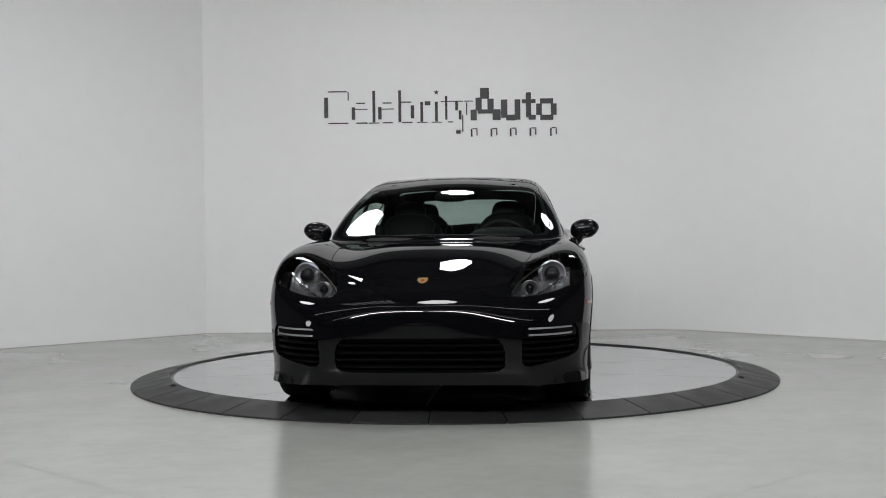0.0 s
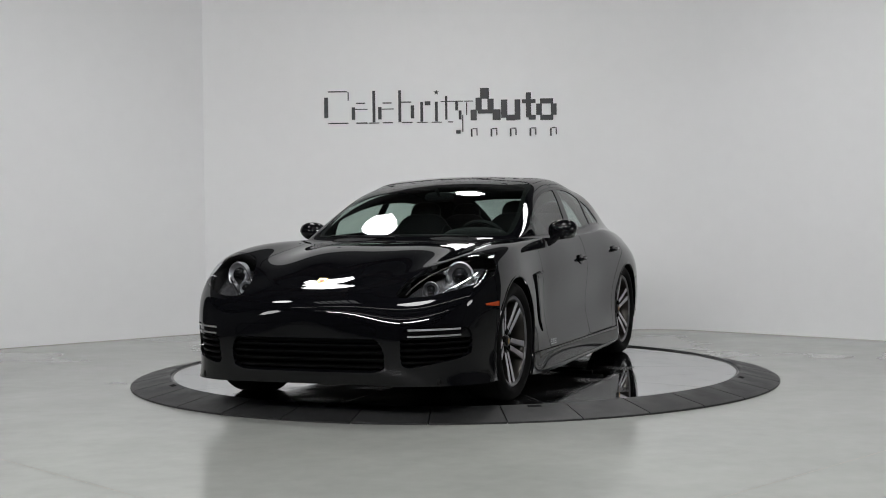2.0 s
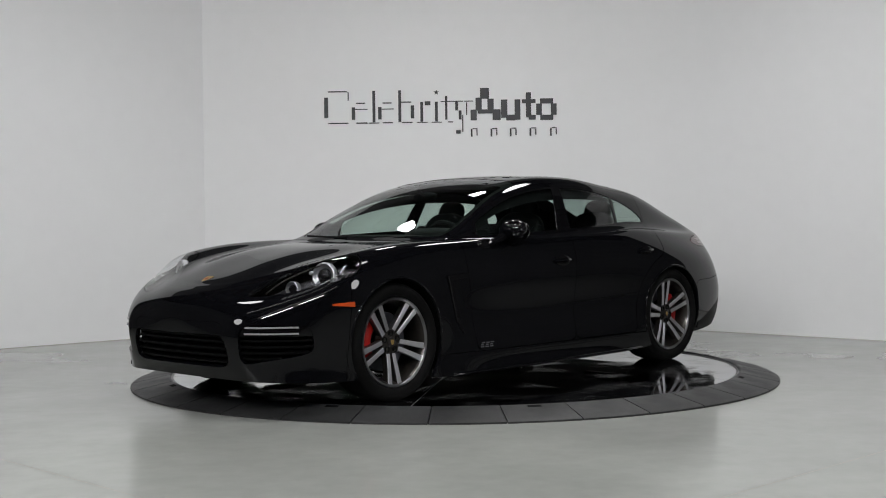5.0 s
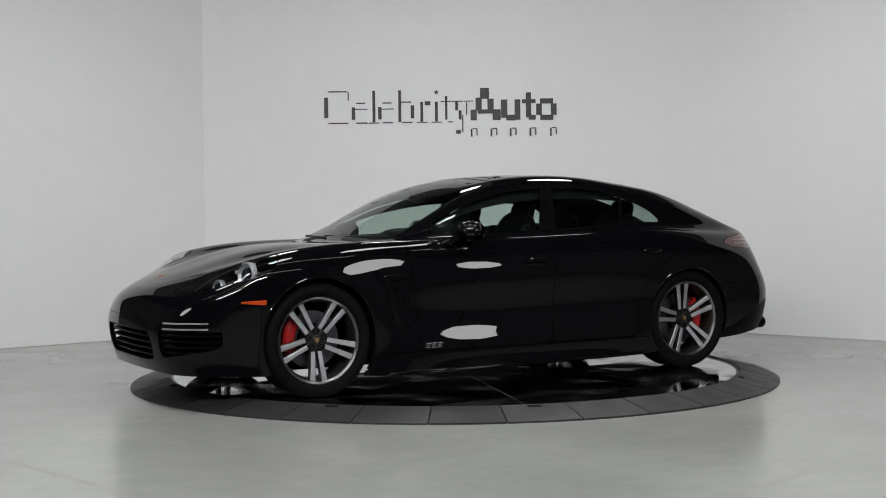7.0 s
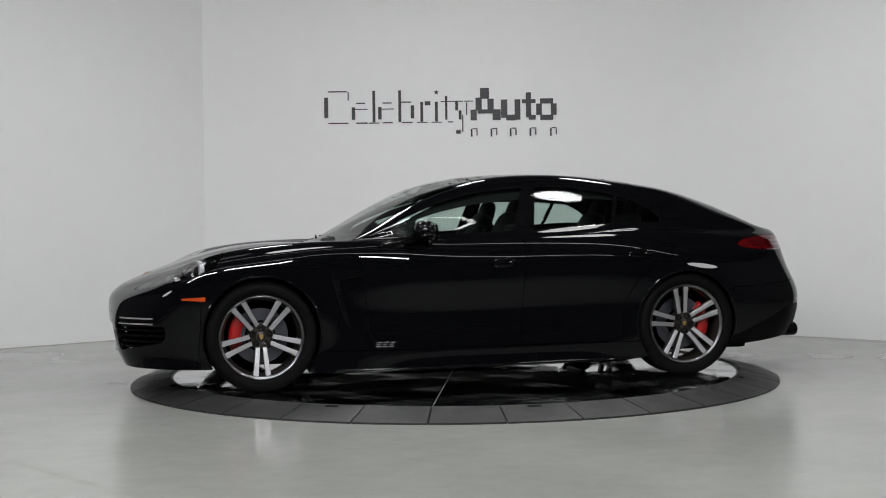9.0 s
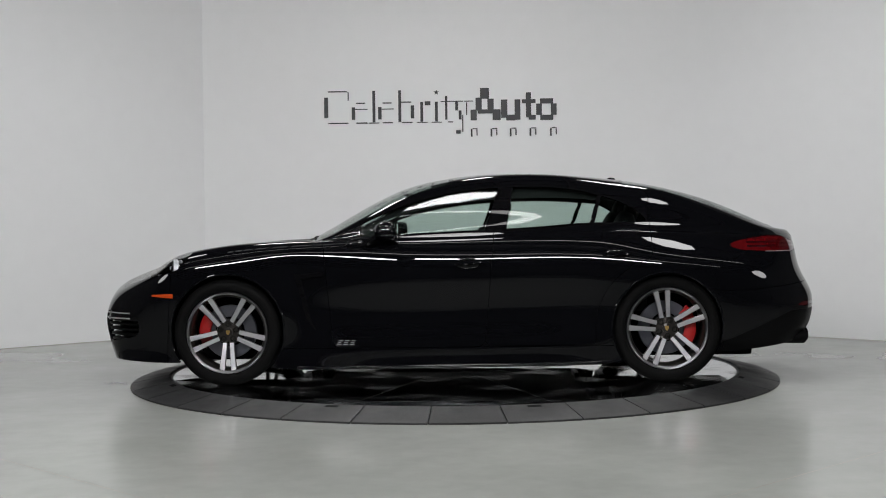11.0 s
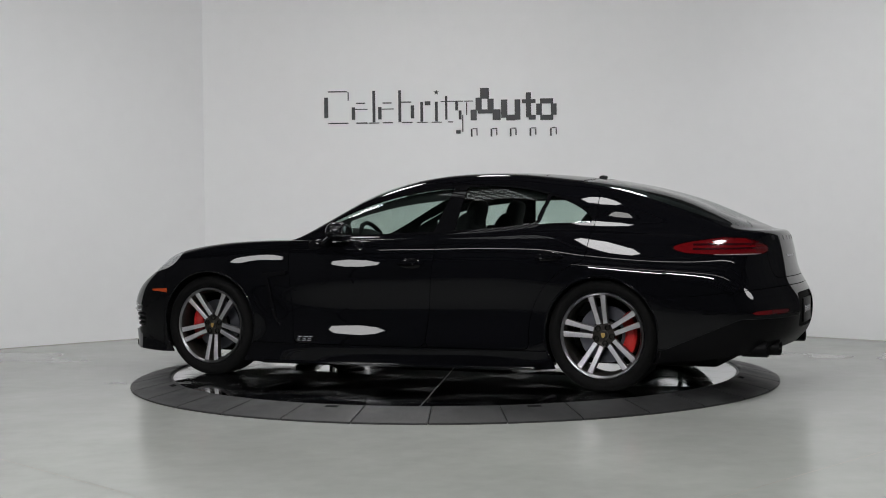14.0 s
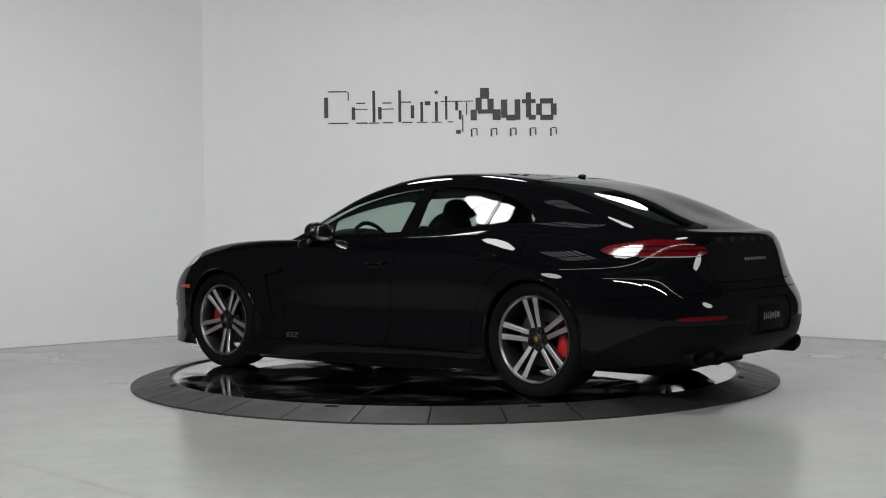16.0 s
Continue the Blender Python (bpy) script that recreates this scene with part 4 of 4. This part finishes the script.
def build_wheels(car):
    for x, sgn, ph in ((1.46, 1, 180), (-1.46, 1, 8), (1.46, -1, 30), (-1.46, -1, 10)):
        y = 0.845 * sgn
        rim = part("wheel", lathe([(0.262, -0.16), (0.255, -0.15), (0.245, -0.12), (0.235, 0.0), (0.243, 0.055), (0.252, 0.068)], 64), M_DARKALLOY, car, "alloy wheel with five pairs of machined spokes")
        rim.matrix_basis = pose(x, y, 0.352, 0, 0, 0 if sgn > 0 else 180)
        part("rim_lip", lathe([(0.252, 0.062), (0.256, 0.073), (0.268, 0.077), (0.273, 0.070), (0.272, 0.055)], 72), M_LIPALLOY, rim, "grey machined rim lip", sharp=60)
        tyre = lathe([(0.268, 0.058), (0.280, 0.084), (0.300, 0.097), (0.322, 0.098), (0.340, 0.086), (0.350, 0.070), (0.354, 0.060), (0.356, 0.03), (0.3565, -0.06), (0.356, -0.13), (0.348, -0.165), (0.30, -0.18), (0.262, -0.165)], 72)
        part("tyre", tyre, M_RUBBER, rim, "black low-profile tyre", sharp=60)
        for g in (-0.10, -0.05, 0.0, 0.045):
            part("tread_groove", lathe([(0.3572, g - 0.004), (0.3573, g + 0.004)], 72), M_SHELL, rim)
        for k in range(5):
            for side in (-1, 1):
                bm = bmesh.new()
                rows = []
                for r, w, off, yy in ((0.070, 0.0145, 0.0225, 0.034), (0.10, 0.0145, 0.0245, 0.040), (0.16, 0.0150, 0.030, 0.052), (0.22, 0.0165, 0.0365, 0.062), (0.262, 0.0205, 0.041, 0.069)):
                    q = side * off
                    rows.append([bm.verts.new(c) for c in ((q - w, yy - 0.003, r), (q - w * 0.8, yy, r), (q + w * 0.8, yy, r), (q + w, yy - 0.003, r))])
                for a, b in zip(rows, rows[1:]):
                    for i in range(3):
                        bm.faces.new((a[i], a[i + 1], b[i + 1], b[i]))
                bmesh.ops.recalc_face_normals(bm, faces=bm.faces)
                fix = Matrix.Rotation(radians(72 * k + ph), 4, "Y")
                bm2 = bmesh.new()
                rows = []
                for r, w, off, yy in ((0.050, 0.016, 0.0225, 0.028), (0.10, 0.016, 0.0245, 0.037), (0.16, 0.0165, 0.030, 0.049), (0.22, 0.018, 0.0365, 0.059), (0.258, 0.022, 0.041, 0.066)):
                    q = side * off
                    rows.append([bm2.verts.new(c) for c in ((q - w, yy, r), (q + w, yy, r), (q + w * 0.8, yy - 0.045, r), (q - w * 0.8, yy - 0.045, r))])
                for a, b in zip(rows, rows[1:]):
                    for i in range(4):
                        bm2.faces.new((a[i], a[(i + 1) % 4], b[(i + 1) % 4], b[i]))
                bmesh.ops.recalc_face_normals(bm2, faces=bm2.faces)
                bm.transform(fix)
                bm2.transform(fix)
                part("spoke_face", bm, M_ALLOY, rim, "bright machined spoke", smooth=False)
                part("spoke", bm2, M_DARKALLOY, rim, smooth=False)
            a = radians(72 * k + ph + 36)
            at = Matrix.Translation((0.054 * math.sin(a), 0, 0.054 * math.cos(a)))
            part("wheel_bolt", lathe([(0.0185, 0.024), (0.0180, 0.0385), (0.0150, 0.0395), (0.0120, 0.027), (0.0001, 0.027)], 12, m=at), M_SHELL, rim)
        part("wheel_hub", lathe([(0.088, -0.02), (0.080, 0.008), (0.074, 0.022), (0.036, 0.033), (0.0001, 0.033)], 40), M_DARKALLOY, rim)
        part("hub_cap", lathe([(0.0305, 0.030), (0.030, 0.042), (0.025, 0.045), (0.0001, 0.047)], 32), M_DARKALLOY, rim)
        part("cap_crest", prism([(-0.012, 0.014), (0.012, 0.014), (0.013, 0.0), (0.007, -0.013), (0, -0.018), (-0.007, -0.013), (-0.013, 0)], 0.004, Matrix.Translation((0, 0.0445, 0))), M_GOLD, rim, "gold crest")
        part("brake_disc", lathe([(0.10, -0.045), (0.10, -0.035), (0.178, -0.035), (0.180, -0.038), (0.180, -0.062), (0.1, -0.062)], 56), M_STEEL, rim, "grey steel brake disc")
        # caliper behind the hub for the front wheels, ahead of it for the rear ones, as seen from the flank
        direction = -1 if x < 0 else 1
        direction *= sgn
        bm = bmesh.new()
        rows = []
        for k in range(9):
            a = radians(-39 + 78 * k / 8 + 6)
            e = 0.006 * math.sin(math.pi * k / 8)
            rows.append([bm.verts.new((direction * r * math.cos(a), yy, r * math.sin(a))) for r, yy in ((0.125, -0.03), (0.128, -0.012), (0.15, -0.004 + e), (0.185, -0.004 + e), (0.203, -0.012), (0.205, -0.07))])
        for a, b in zip(rows, rows[1:]):
            for i in range(5):
                bm.faces.new((a[i], a[i + 1], b[i + 1], b[i]))
        bm.faces.new(rows[0])
        bm.faces.new(rows[-1])
        bmesh.ops.recalc_face_normals(bm, faces=bm.faces)
        part("brake_caliper", bm, M_RED, rim, "red brake caliper")


def seat(car, x, y):
    s = part("seat", blob(0.27, 0.25, 0.10, (x, y, 0.52), 3.5, 24), M_LEATHER, car, "black leather bucket seat")
    rot = Matrix.Rotation(radians(-17), 3, "Y")
    part("backrest", blob(0.075, 0.23, 0.33, (x - 0.33, y, 0.82), 3.2, 24, rot=rot), M_LEATHER, s)
    for e in (-1, 1):
        part("bolster", blob(0.085, 0.05, 0.26, (x - 0.28, y + 0.215 * e, 0.80), 2.6, 14, rot=rot), M_LEATHER, s)
    part("headrest", blob(0.05, 0.12, 0.105, (x - 0.445, y, 1.125), 3.0, 18, rot=rot), M_LEATHER, s)


def build_cabin(car):
    for x, y in ((0.05, 0.37), (0.05, -0.37), (-0.85, 0.36), (-0.85, -0.36)):
        seat(car, x, y)
    dash = part("dashboard", blob(0.30, 0.70, 0.13, (0.72, 0, 0.86), 3.5, 28), M_LEATHER, car, "black leather dashboard")
    part("instrument_hood", blob(0.16, 0.22, 0.07, (0.56, 0.37, 0.965), 2.5, 18), M_LEATHER, dash)
    part("centre_console", box(1.3, 0.26, 0.30, (-0.1, 0, 0.56), 0.05), M_LEATHER, car)
    ring = [(0.185 * math.cos(a), 0.185 * math.sin(a)) for a in np.linspace(0, 2 * math.pi, 33)]
    tilt = Matrix.Translation((0.40, 0.37, 0.90)) @ Matrix.Rotation(radians(22), 4, "Y")
    wheel = part("steering_wheel", tube([tilt @ Vector((0, a, b)) for a, b in ring], 0.016), M_LEATHER, car, "black steering wheel")
    part("steering_boss", blob(0.03, 0.075, 0.065, tilt @ Vector((0.02, 0, 0)), 2.5, 14), M_LEATHER, wheel)
    for a in (0, 180, 270):
        part("wheel_spoke", tube([tilt @ Vector((0.015, 0.05 * math.cos(radians(a)), 0.05 * math.sin(radians(a)))), tilt @ Vector((0, 0.18 * math.cos(radians(a)), 0.18 * math.sin(radians(a))))], 0.014), M_LEATHER, wheel)
    m = part("inside_mirror", blob(0.02, 0.115, 0.035, (0.26, 0, 1.25), 3, 18), M_PLASTIC, car, "black inside mirror")
    part("mirror_stem", tube([(0.27, 0, 1.26), (0.33, 0, 1.30)], 0.012), M_PLASTIC, m)
    for y in (0.74, -0.74):
        part("door_lining", box(2.2, 0.05, 0.48, (-0.25, y, 0.70), 0.02), M_LEATHER, car)
    part("rear_shelf", box(0.55, 1.1, 0.03, (-1.65, 0, 0.92), 0.01), M_LEATHER, car)
    part("headliner", box(1.1, 0.9, 0.015, (-0.45, 0, 1.335), 0.005), M_SHELL, car)


def build_trim(car):
    # door mirrors
    bm = blob(0.080, 0.100, 0.074, (0.392, 0.940, 1.003), 2.3, 24)
    for v in bm.verts:
        k = (v.co.y - 0.84) / 0.2
        v.co.z += (0.034 if v.co.z < 1.0 else 0.010) * k
        if v.co.x < 0.340:
            v.co.x = 0.340 + (v.co.x - 0.340) * 0.3
    mirrors = under(car, "door_mirror", bm, M_PAINT, "gloss black door mirror")
    for mi, s in zip(mirrors, (1, -1)):
        part("mirror_glass", blob(0.004, 0.080, 0.058, (0.320, 0.940 * s, 1.007), 2.6, 20), M_CHROME, mi)
        part("mirror_foot", tube([(0.585, 0.84 * s, 0.912), (0.555, 0.87 * s, 0.920), (0.505, 0.90 * s, 0.945), (0.455, 0.915 * s, 0.972)], 0.026, 10), M_GLOSS, mi)
        part("mirror_base", blob(0.075, 0.02, 0.05, (0.595, 0.868 * s, 0.912), 2.5, 16), M_GLOSS, mi)
    # door handles with their hollows
    for x, z, y in ((-0.145, 0.797, 0.930), (-1.125, 0.842, 0.938)):
        hs = under(car, "door_handle", tube([(x + 0.085, y - 0.004, z - 0.004), (x + 0.06, y + 0.014, z), (x, y + 0.020, z + 0.002), (x - 0.06, y + 0.014, z + 0.004), (x - 0.085, y - 0.004, z + 0.004)], 0.012, 10), M_PAINT, "black door handle")
        for h, s in zip(hs, (1, -1)):
            part("handle_hollow", blob(0.075, 0.006, 0.036, (x, (y - 0.002) * s, z), 2.4, 18), M_GLOSS, h)
    # wing vent with its chrome-grey blade
    under(car, "wing_vent", prism([(1.01, 0.735), (0.815, 0.750), (0.815, 0.72), (0.96, 0.70), (0.895, 0.42), (0.865, 0.37), (0.87, 0.36), (0.93, 0.44)], 0.014, Matrix.Translation((0, 0.922, 0)), bev=0.004), M_GLOSS, "gloss black wing air vent", smooth=False)
    under(car, "vent_blade", prism([(0.985, 0.727), (0.82, 0.741), (0.82, 0.722), (0.965, 0.712)], 0.006, Matrix.Translation((0, 0.932, 0))), M_GLOSS, "gloss black vent blade", smooth=False)
    # crest on the hood
    tilt = Matrix.Translation((2.166, 0, 0.743)) @ Matrix.Rotation(radians(-66), 4, "Y") @ Matrix.Rotation(radians(90), 4, "Z")
    b = part("hood_crest", prism([(-0.028, 0.034), (0.028, 0.034), (0.029, 0), (0.018, -0.026), (0, -0.040), (-0.018, -0.026), (-0.029, 0)], 0.006, tilt), M_GOLD, car, "gold shield crest", smooth=False)
    part("crest_field", prism([(-0.010, 0.010), (0.010, 0.010), (0.009, -0.008), (0, -0.014), (-0.009, -0.008)], 0.002, tilt @ Matrix.Translation((0, -0.002, 0))), M_CRESTRED, b, smooth=False)
    # aerial fin on the roof
    part("aerial", blob(0.032, 0.012, 0.014, (-1.20, 0, 1.370), 2.2, 14), M_GLOSS, car, "small black roof aerial")
    # exhaust tips and dark lower diffuser
    part("diffuser", box(0.30, 1.15, 0.06, (-2.26, 0, 0.262), 0.03), M_PLASTIC, car, "black rear diffuser")
    for y in (0.50, 0.645):
        under(car, "exhaust_tip", lathe([(0.044, -0.02), (0.056, -0.004), (0.058, -0.10), (0.058, -0.150), (0.054, -0.157), (0.050, -0.150), (0.048, -0.05), (0.0001, -0.05)], 28, "x", m=Matrix.Translation((-2.325 + 0.35 * (y - 0.5), y, 0.268)) @ Matrix.Diagonal((1, 1.15, 0.85, 1))), M_PLASTIC, "black oval exhaust tip")
    # number plate blank, its recess and fittings
    plate = part("number_plate", box(0.012, 0.31, 0.155, (-2.566, 0, 0.478), 0.004), M_PLASTIC, car, "black dealer plate with a row of pale bars")
    for k in range(9):
        part("plate_bar", box(0.003, 0.012, 0.034 if k % 3 else 0.045, (-2.5735, 0.10 - k * 0.024, 0.485)), M_SCRIPT, plate, smooth=False)
    # rounded lip under the side skirts
    under(car, "skirt_lip", tube([(1.02, 0.925, 0.116), (0.98, 0.953, 0.116), (0.5, 0.963, 0.118), (-0.2, 0.963, 0.123), (-0.8, 0.962, 0.129), (-1.02, 0.955, 0.133), (-1.06, 0.925, 0.134)], 0.013, 12), M_PAINT, "gloss black lip of the side skirt")
    # wipers
    for y0, y1 in ((0.45, -0.15), (-0.05, -0.55)):
        part("wiper", tube([(0.97 - 0.25 * y0 * y0, y0, 0.974), (0.93 - 0.1 * y1 * y1, y1, 0.984)], 0.007), M_PLASTIC, car, "black windscreen wiper")


def build_car():
    car = new("car")
    tagged(car, "black four-door sports saloon with alloy wheels, parked on the turntable", "car")
    skin = master_skin().cut(lambda *a: -in_arch(*a))
    shell = skin
    build_arch_lips(car, skin)

    def centre(sk, name, material, thick=0.012, label=""):
        return sk.both().object(name, material, car, thick, label)

    def sides(sk, name, material, thick=0.012, label="", parent=None):
        return [h.object(name, material, car, thick, label) for h in (sk, sk.mirrored())]

    pane, skin = skin.split(in_windscreen, 0.0015)
    screen = centre(pane.pushed(0.002), "windscreen", M_GLASS, 0.004, "clear green-tinted windscreen")
    rim = pane.cut(lambda x, y, z, s, v: np.maximum(0.032 - in_windscreen(x, y, z, s, v), (s - 9.30) * 0.36))
    rim.pushed(0.0075).both().object("glass_border", M_SHELL, screen, 0.0, "black border of the windscreen")
    pane, skin = skin.split(in_rear_glass, 0.0015)
    centre(pane.pushed(0.002), "rear_window", M_DARKGLASS, 0.004, "dark tinted rear window")
    border = pane.cut(lambda x, y, z, s, v: np.maximum(np.maximum(y - 0.40, (13.3 - s) * 0.36), (s - 15.5) * 0.26))
    centre(border.pushed(0.022), "pillar_trim", M_LEATHER, 0.0, "black lining round the rear window")
    glassy, skin = skin.split(in_daylight, 0.0005)
    shell = shell.cut(lambda *a: -in_windscreen(*a)).cut(lambda *a: -in_rear_glass(*a)).cut(lambda *a: -in_daylight(*a))
    # trim round the side windows, pillar cover, panes
    inner, trim = glassy.split(lambda *a: in_daylight(*a) - 0.016, 0)
    lining = glassy.cut(lambda x, y, z, s, v: np.maximum(v - 5.68, 8.3 - s))
    sides(lining.pushed(0.035), "roof_lining", M_LEATHER, 0.0, "dark lining inside along the roof rail")
    sides(trim, "window_trim", M_GLOSS, 0.008, "gloss black window trim")
    first = lambda x, y, z, s, v: x + 0.25 + 0.34 * (z - 0.98)
    second = lambda x, y, z, s, v: -0.40 - 0.17 * (z - 0.98) - x
    bar = lambda x, y, z, s, v: np.abs(x + 0.975 + 0.33 * (z - 1.03)) - 0.016
    a = inner.cut(first)
    sides(a.pushed(0.004), "front_side_window", M_GLASS, 0.004, "green-tinted side window")
    rest = inner.cut(lambda *q: -first(*q))
    sides(rest.cut(lambda *q: -second(*q)), "pillar_cover", M_GLOSS, 0.006, "gloss black door pillar cover")
    rest = rest.cut(second)
    sides(rest.cut(lambda *q: np.minimum(bar(*q), q[0] + 0.975 + 0.33 * (q[2] - 1.03))).pushed(0.004), "rear_side_window", M_GLASS, 0.004, "green-tinted side window")
    sides(rest.cut(lambda *q: np.minimum(bar(*q), -(q[0] + 0.975 + 0.33 * (q[2] - 1.03)))).pushed(0.004), "quarter_window", M_GLASS, 0.004, "green-tinted quarter window")
    sides(rest.cut(lambda *q: -bar(*q)), "window_bar", M_GLOSS, 0.006)

    lens, skin = skin.split(in_headlamp, 0.0015)
    tail, skin = skin.split(in_taillamp, 0.0015)
    mouth, skin = skin.split(in_grille, 0.0)
    gill, skin = skin.split(in_side_intake, 0.0)
    for f in (in_headlamp, in_grille, in_side_intake):
        shell = shell.cut(lambda *a: -f(*a))
    build_headlamps(car, lens)
    build_taillamps(car, tail)
    build_intakes(car, mouth, gill)

    mark = skin.cut(lambda x, y, z, s, v: x - 1.5).cut(lambda x, y, z, s, v: z - 0.586 - 0.082 * (x - 1.812)).cut(lambda x, y, z, s, v: 0.616 - 0.048 * (x - 1.812) - z).band(0, 1.812, 1.958)
    sides(mark.pushed(-0.003), "side_marker", M_ORANGE, 0.005, "orange side marker lamp")
    p, skin = skin.split(in_roof)
    centre(p, "roof", M_PAINT)
    p, skin = skin.split(in_hood)
    hood = centre(p, "hood", M_PAINT)
    p, skin = skin.split(in_front_bumper)
    panel, p = p.split(in_plate_panel, 0.0008)
    centre(panel, "plate_panel", M_PAINT, 0.012, "gloss black panel over the grille")
    centre(p, "front_bumper", M_PAINT, 0.03)
    p, skin = skin.split(in_hatch)
    gate = centre(p, "tailgate", M_PAINT)
    build_tail_lettering(gate, p)
    p, skin = skin.split(in_rear_bumper)
    red, p = p.split(in_reflector, 0.0008)
    sides(red, "rear_reflector", M_REDLENS, 0.01, "red rear reflector strip")
    hole, p = p.split(in_plate_recess, 0.0)
    centre(hole.pushed(0.034), "plate_recess", M_PLASTIC, 0.0)
    low, p = p.split(in_lower_rear, 0.0008)
    centre(low, "rear_apron", M_PLASTIC, 0.03, "matt black lower rear apron")
    centre(p, "rear_bumper", M_PAINT, 0.036)
    p, skin = skin.split(in_skirt)
    sides(p.pushed(-0.011), "side_skirt", M_PAINT, 0.024, "gloss black side skirt standing proud of the doors")
    p, skin = skin.split(in_front_door)
    doors = sides(p, "front_door", M_PAINT)
    build_door_script(doors, p)
    p, skin = skin.split(in_rear_door)
    sides(p, "rear_door", M_PAINT)
    fender, skin = skin.split(lambda x, y, z, s, v: x - 0.3)
    sides(fender, "front_wing", M_PAINT)
    sides(skin, "rear_quarter", M_PAINT)
    shell.pushed(0.013).both().object("inner_shell", M_SHELL, car, 0.0, "dark inside of the body shell")
    build_underside(car)
    build_wheels(car)
    build_cabin(car)
    build_trim(car)
    return car


build_hall()
build_softboxes()
build_wash_bars()
build_tubes()
build_skylight()
build_lettering()
DISC = build_turntable()
CAR = build_car()


def motions():
    walk(DISC, [(t, pose(0, 0, 0, 0, 0, -(90 + turn(t)))) for t in TURN_TIMES])
    walk(CAR, [(t, pose(0, 0, 0, 0, 0, -(90 + turn(t))) @ pose(0.040, 0.017, 0.0005)) for t in TURN_TIMES])


motions()
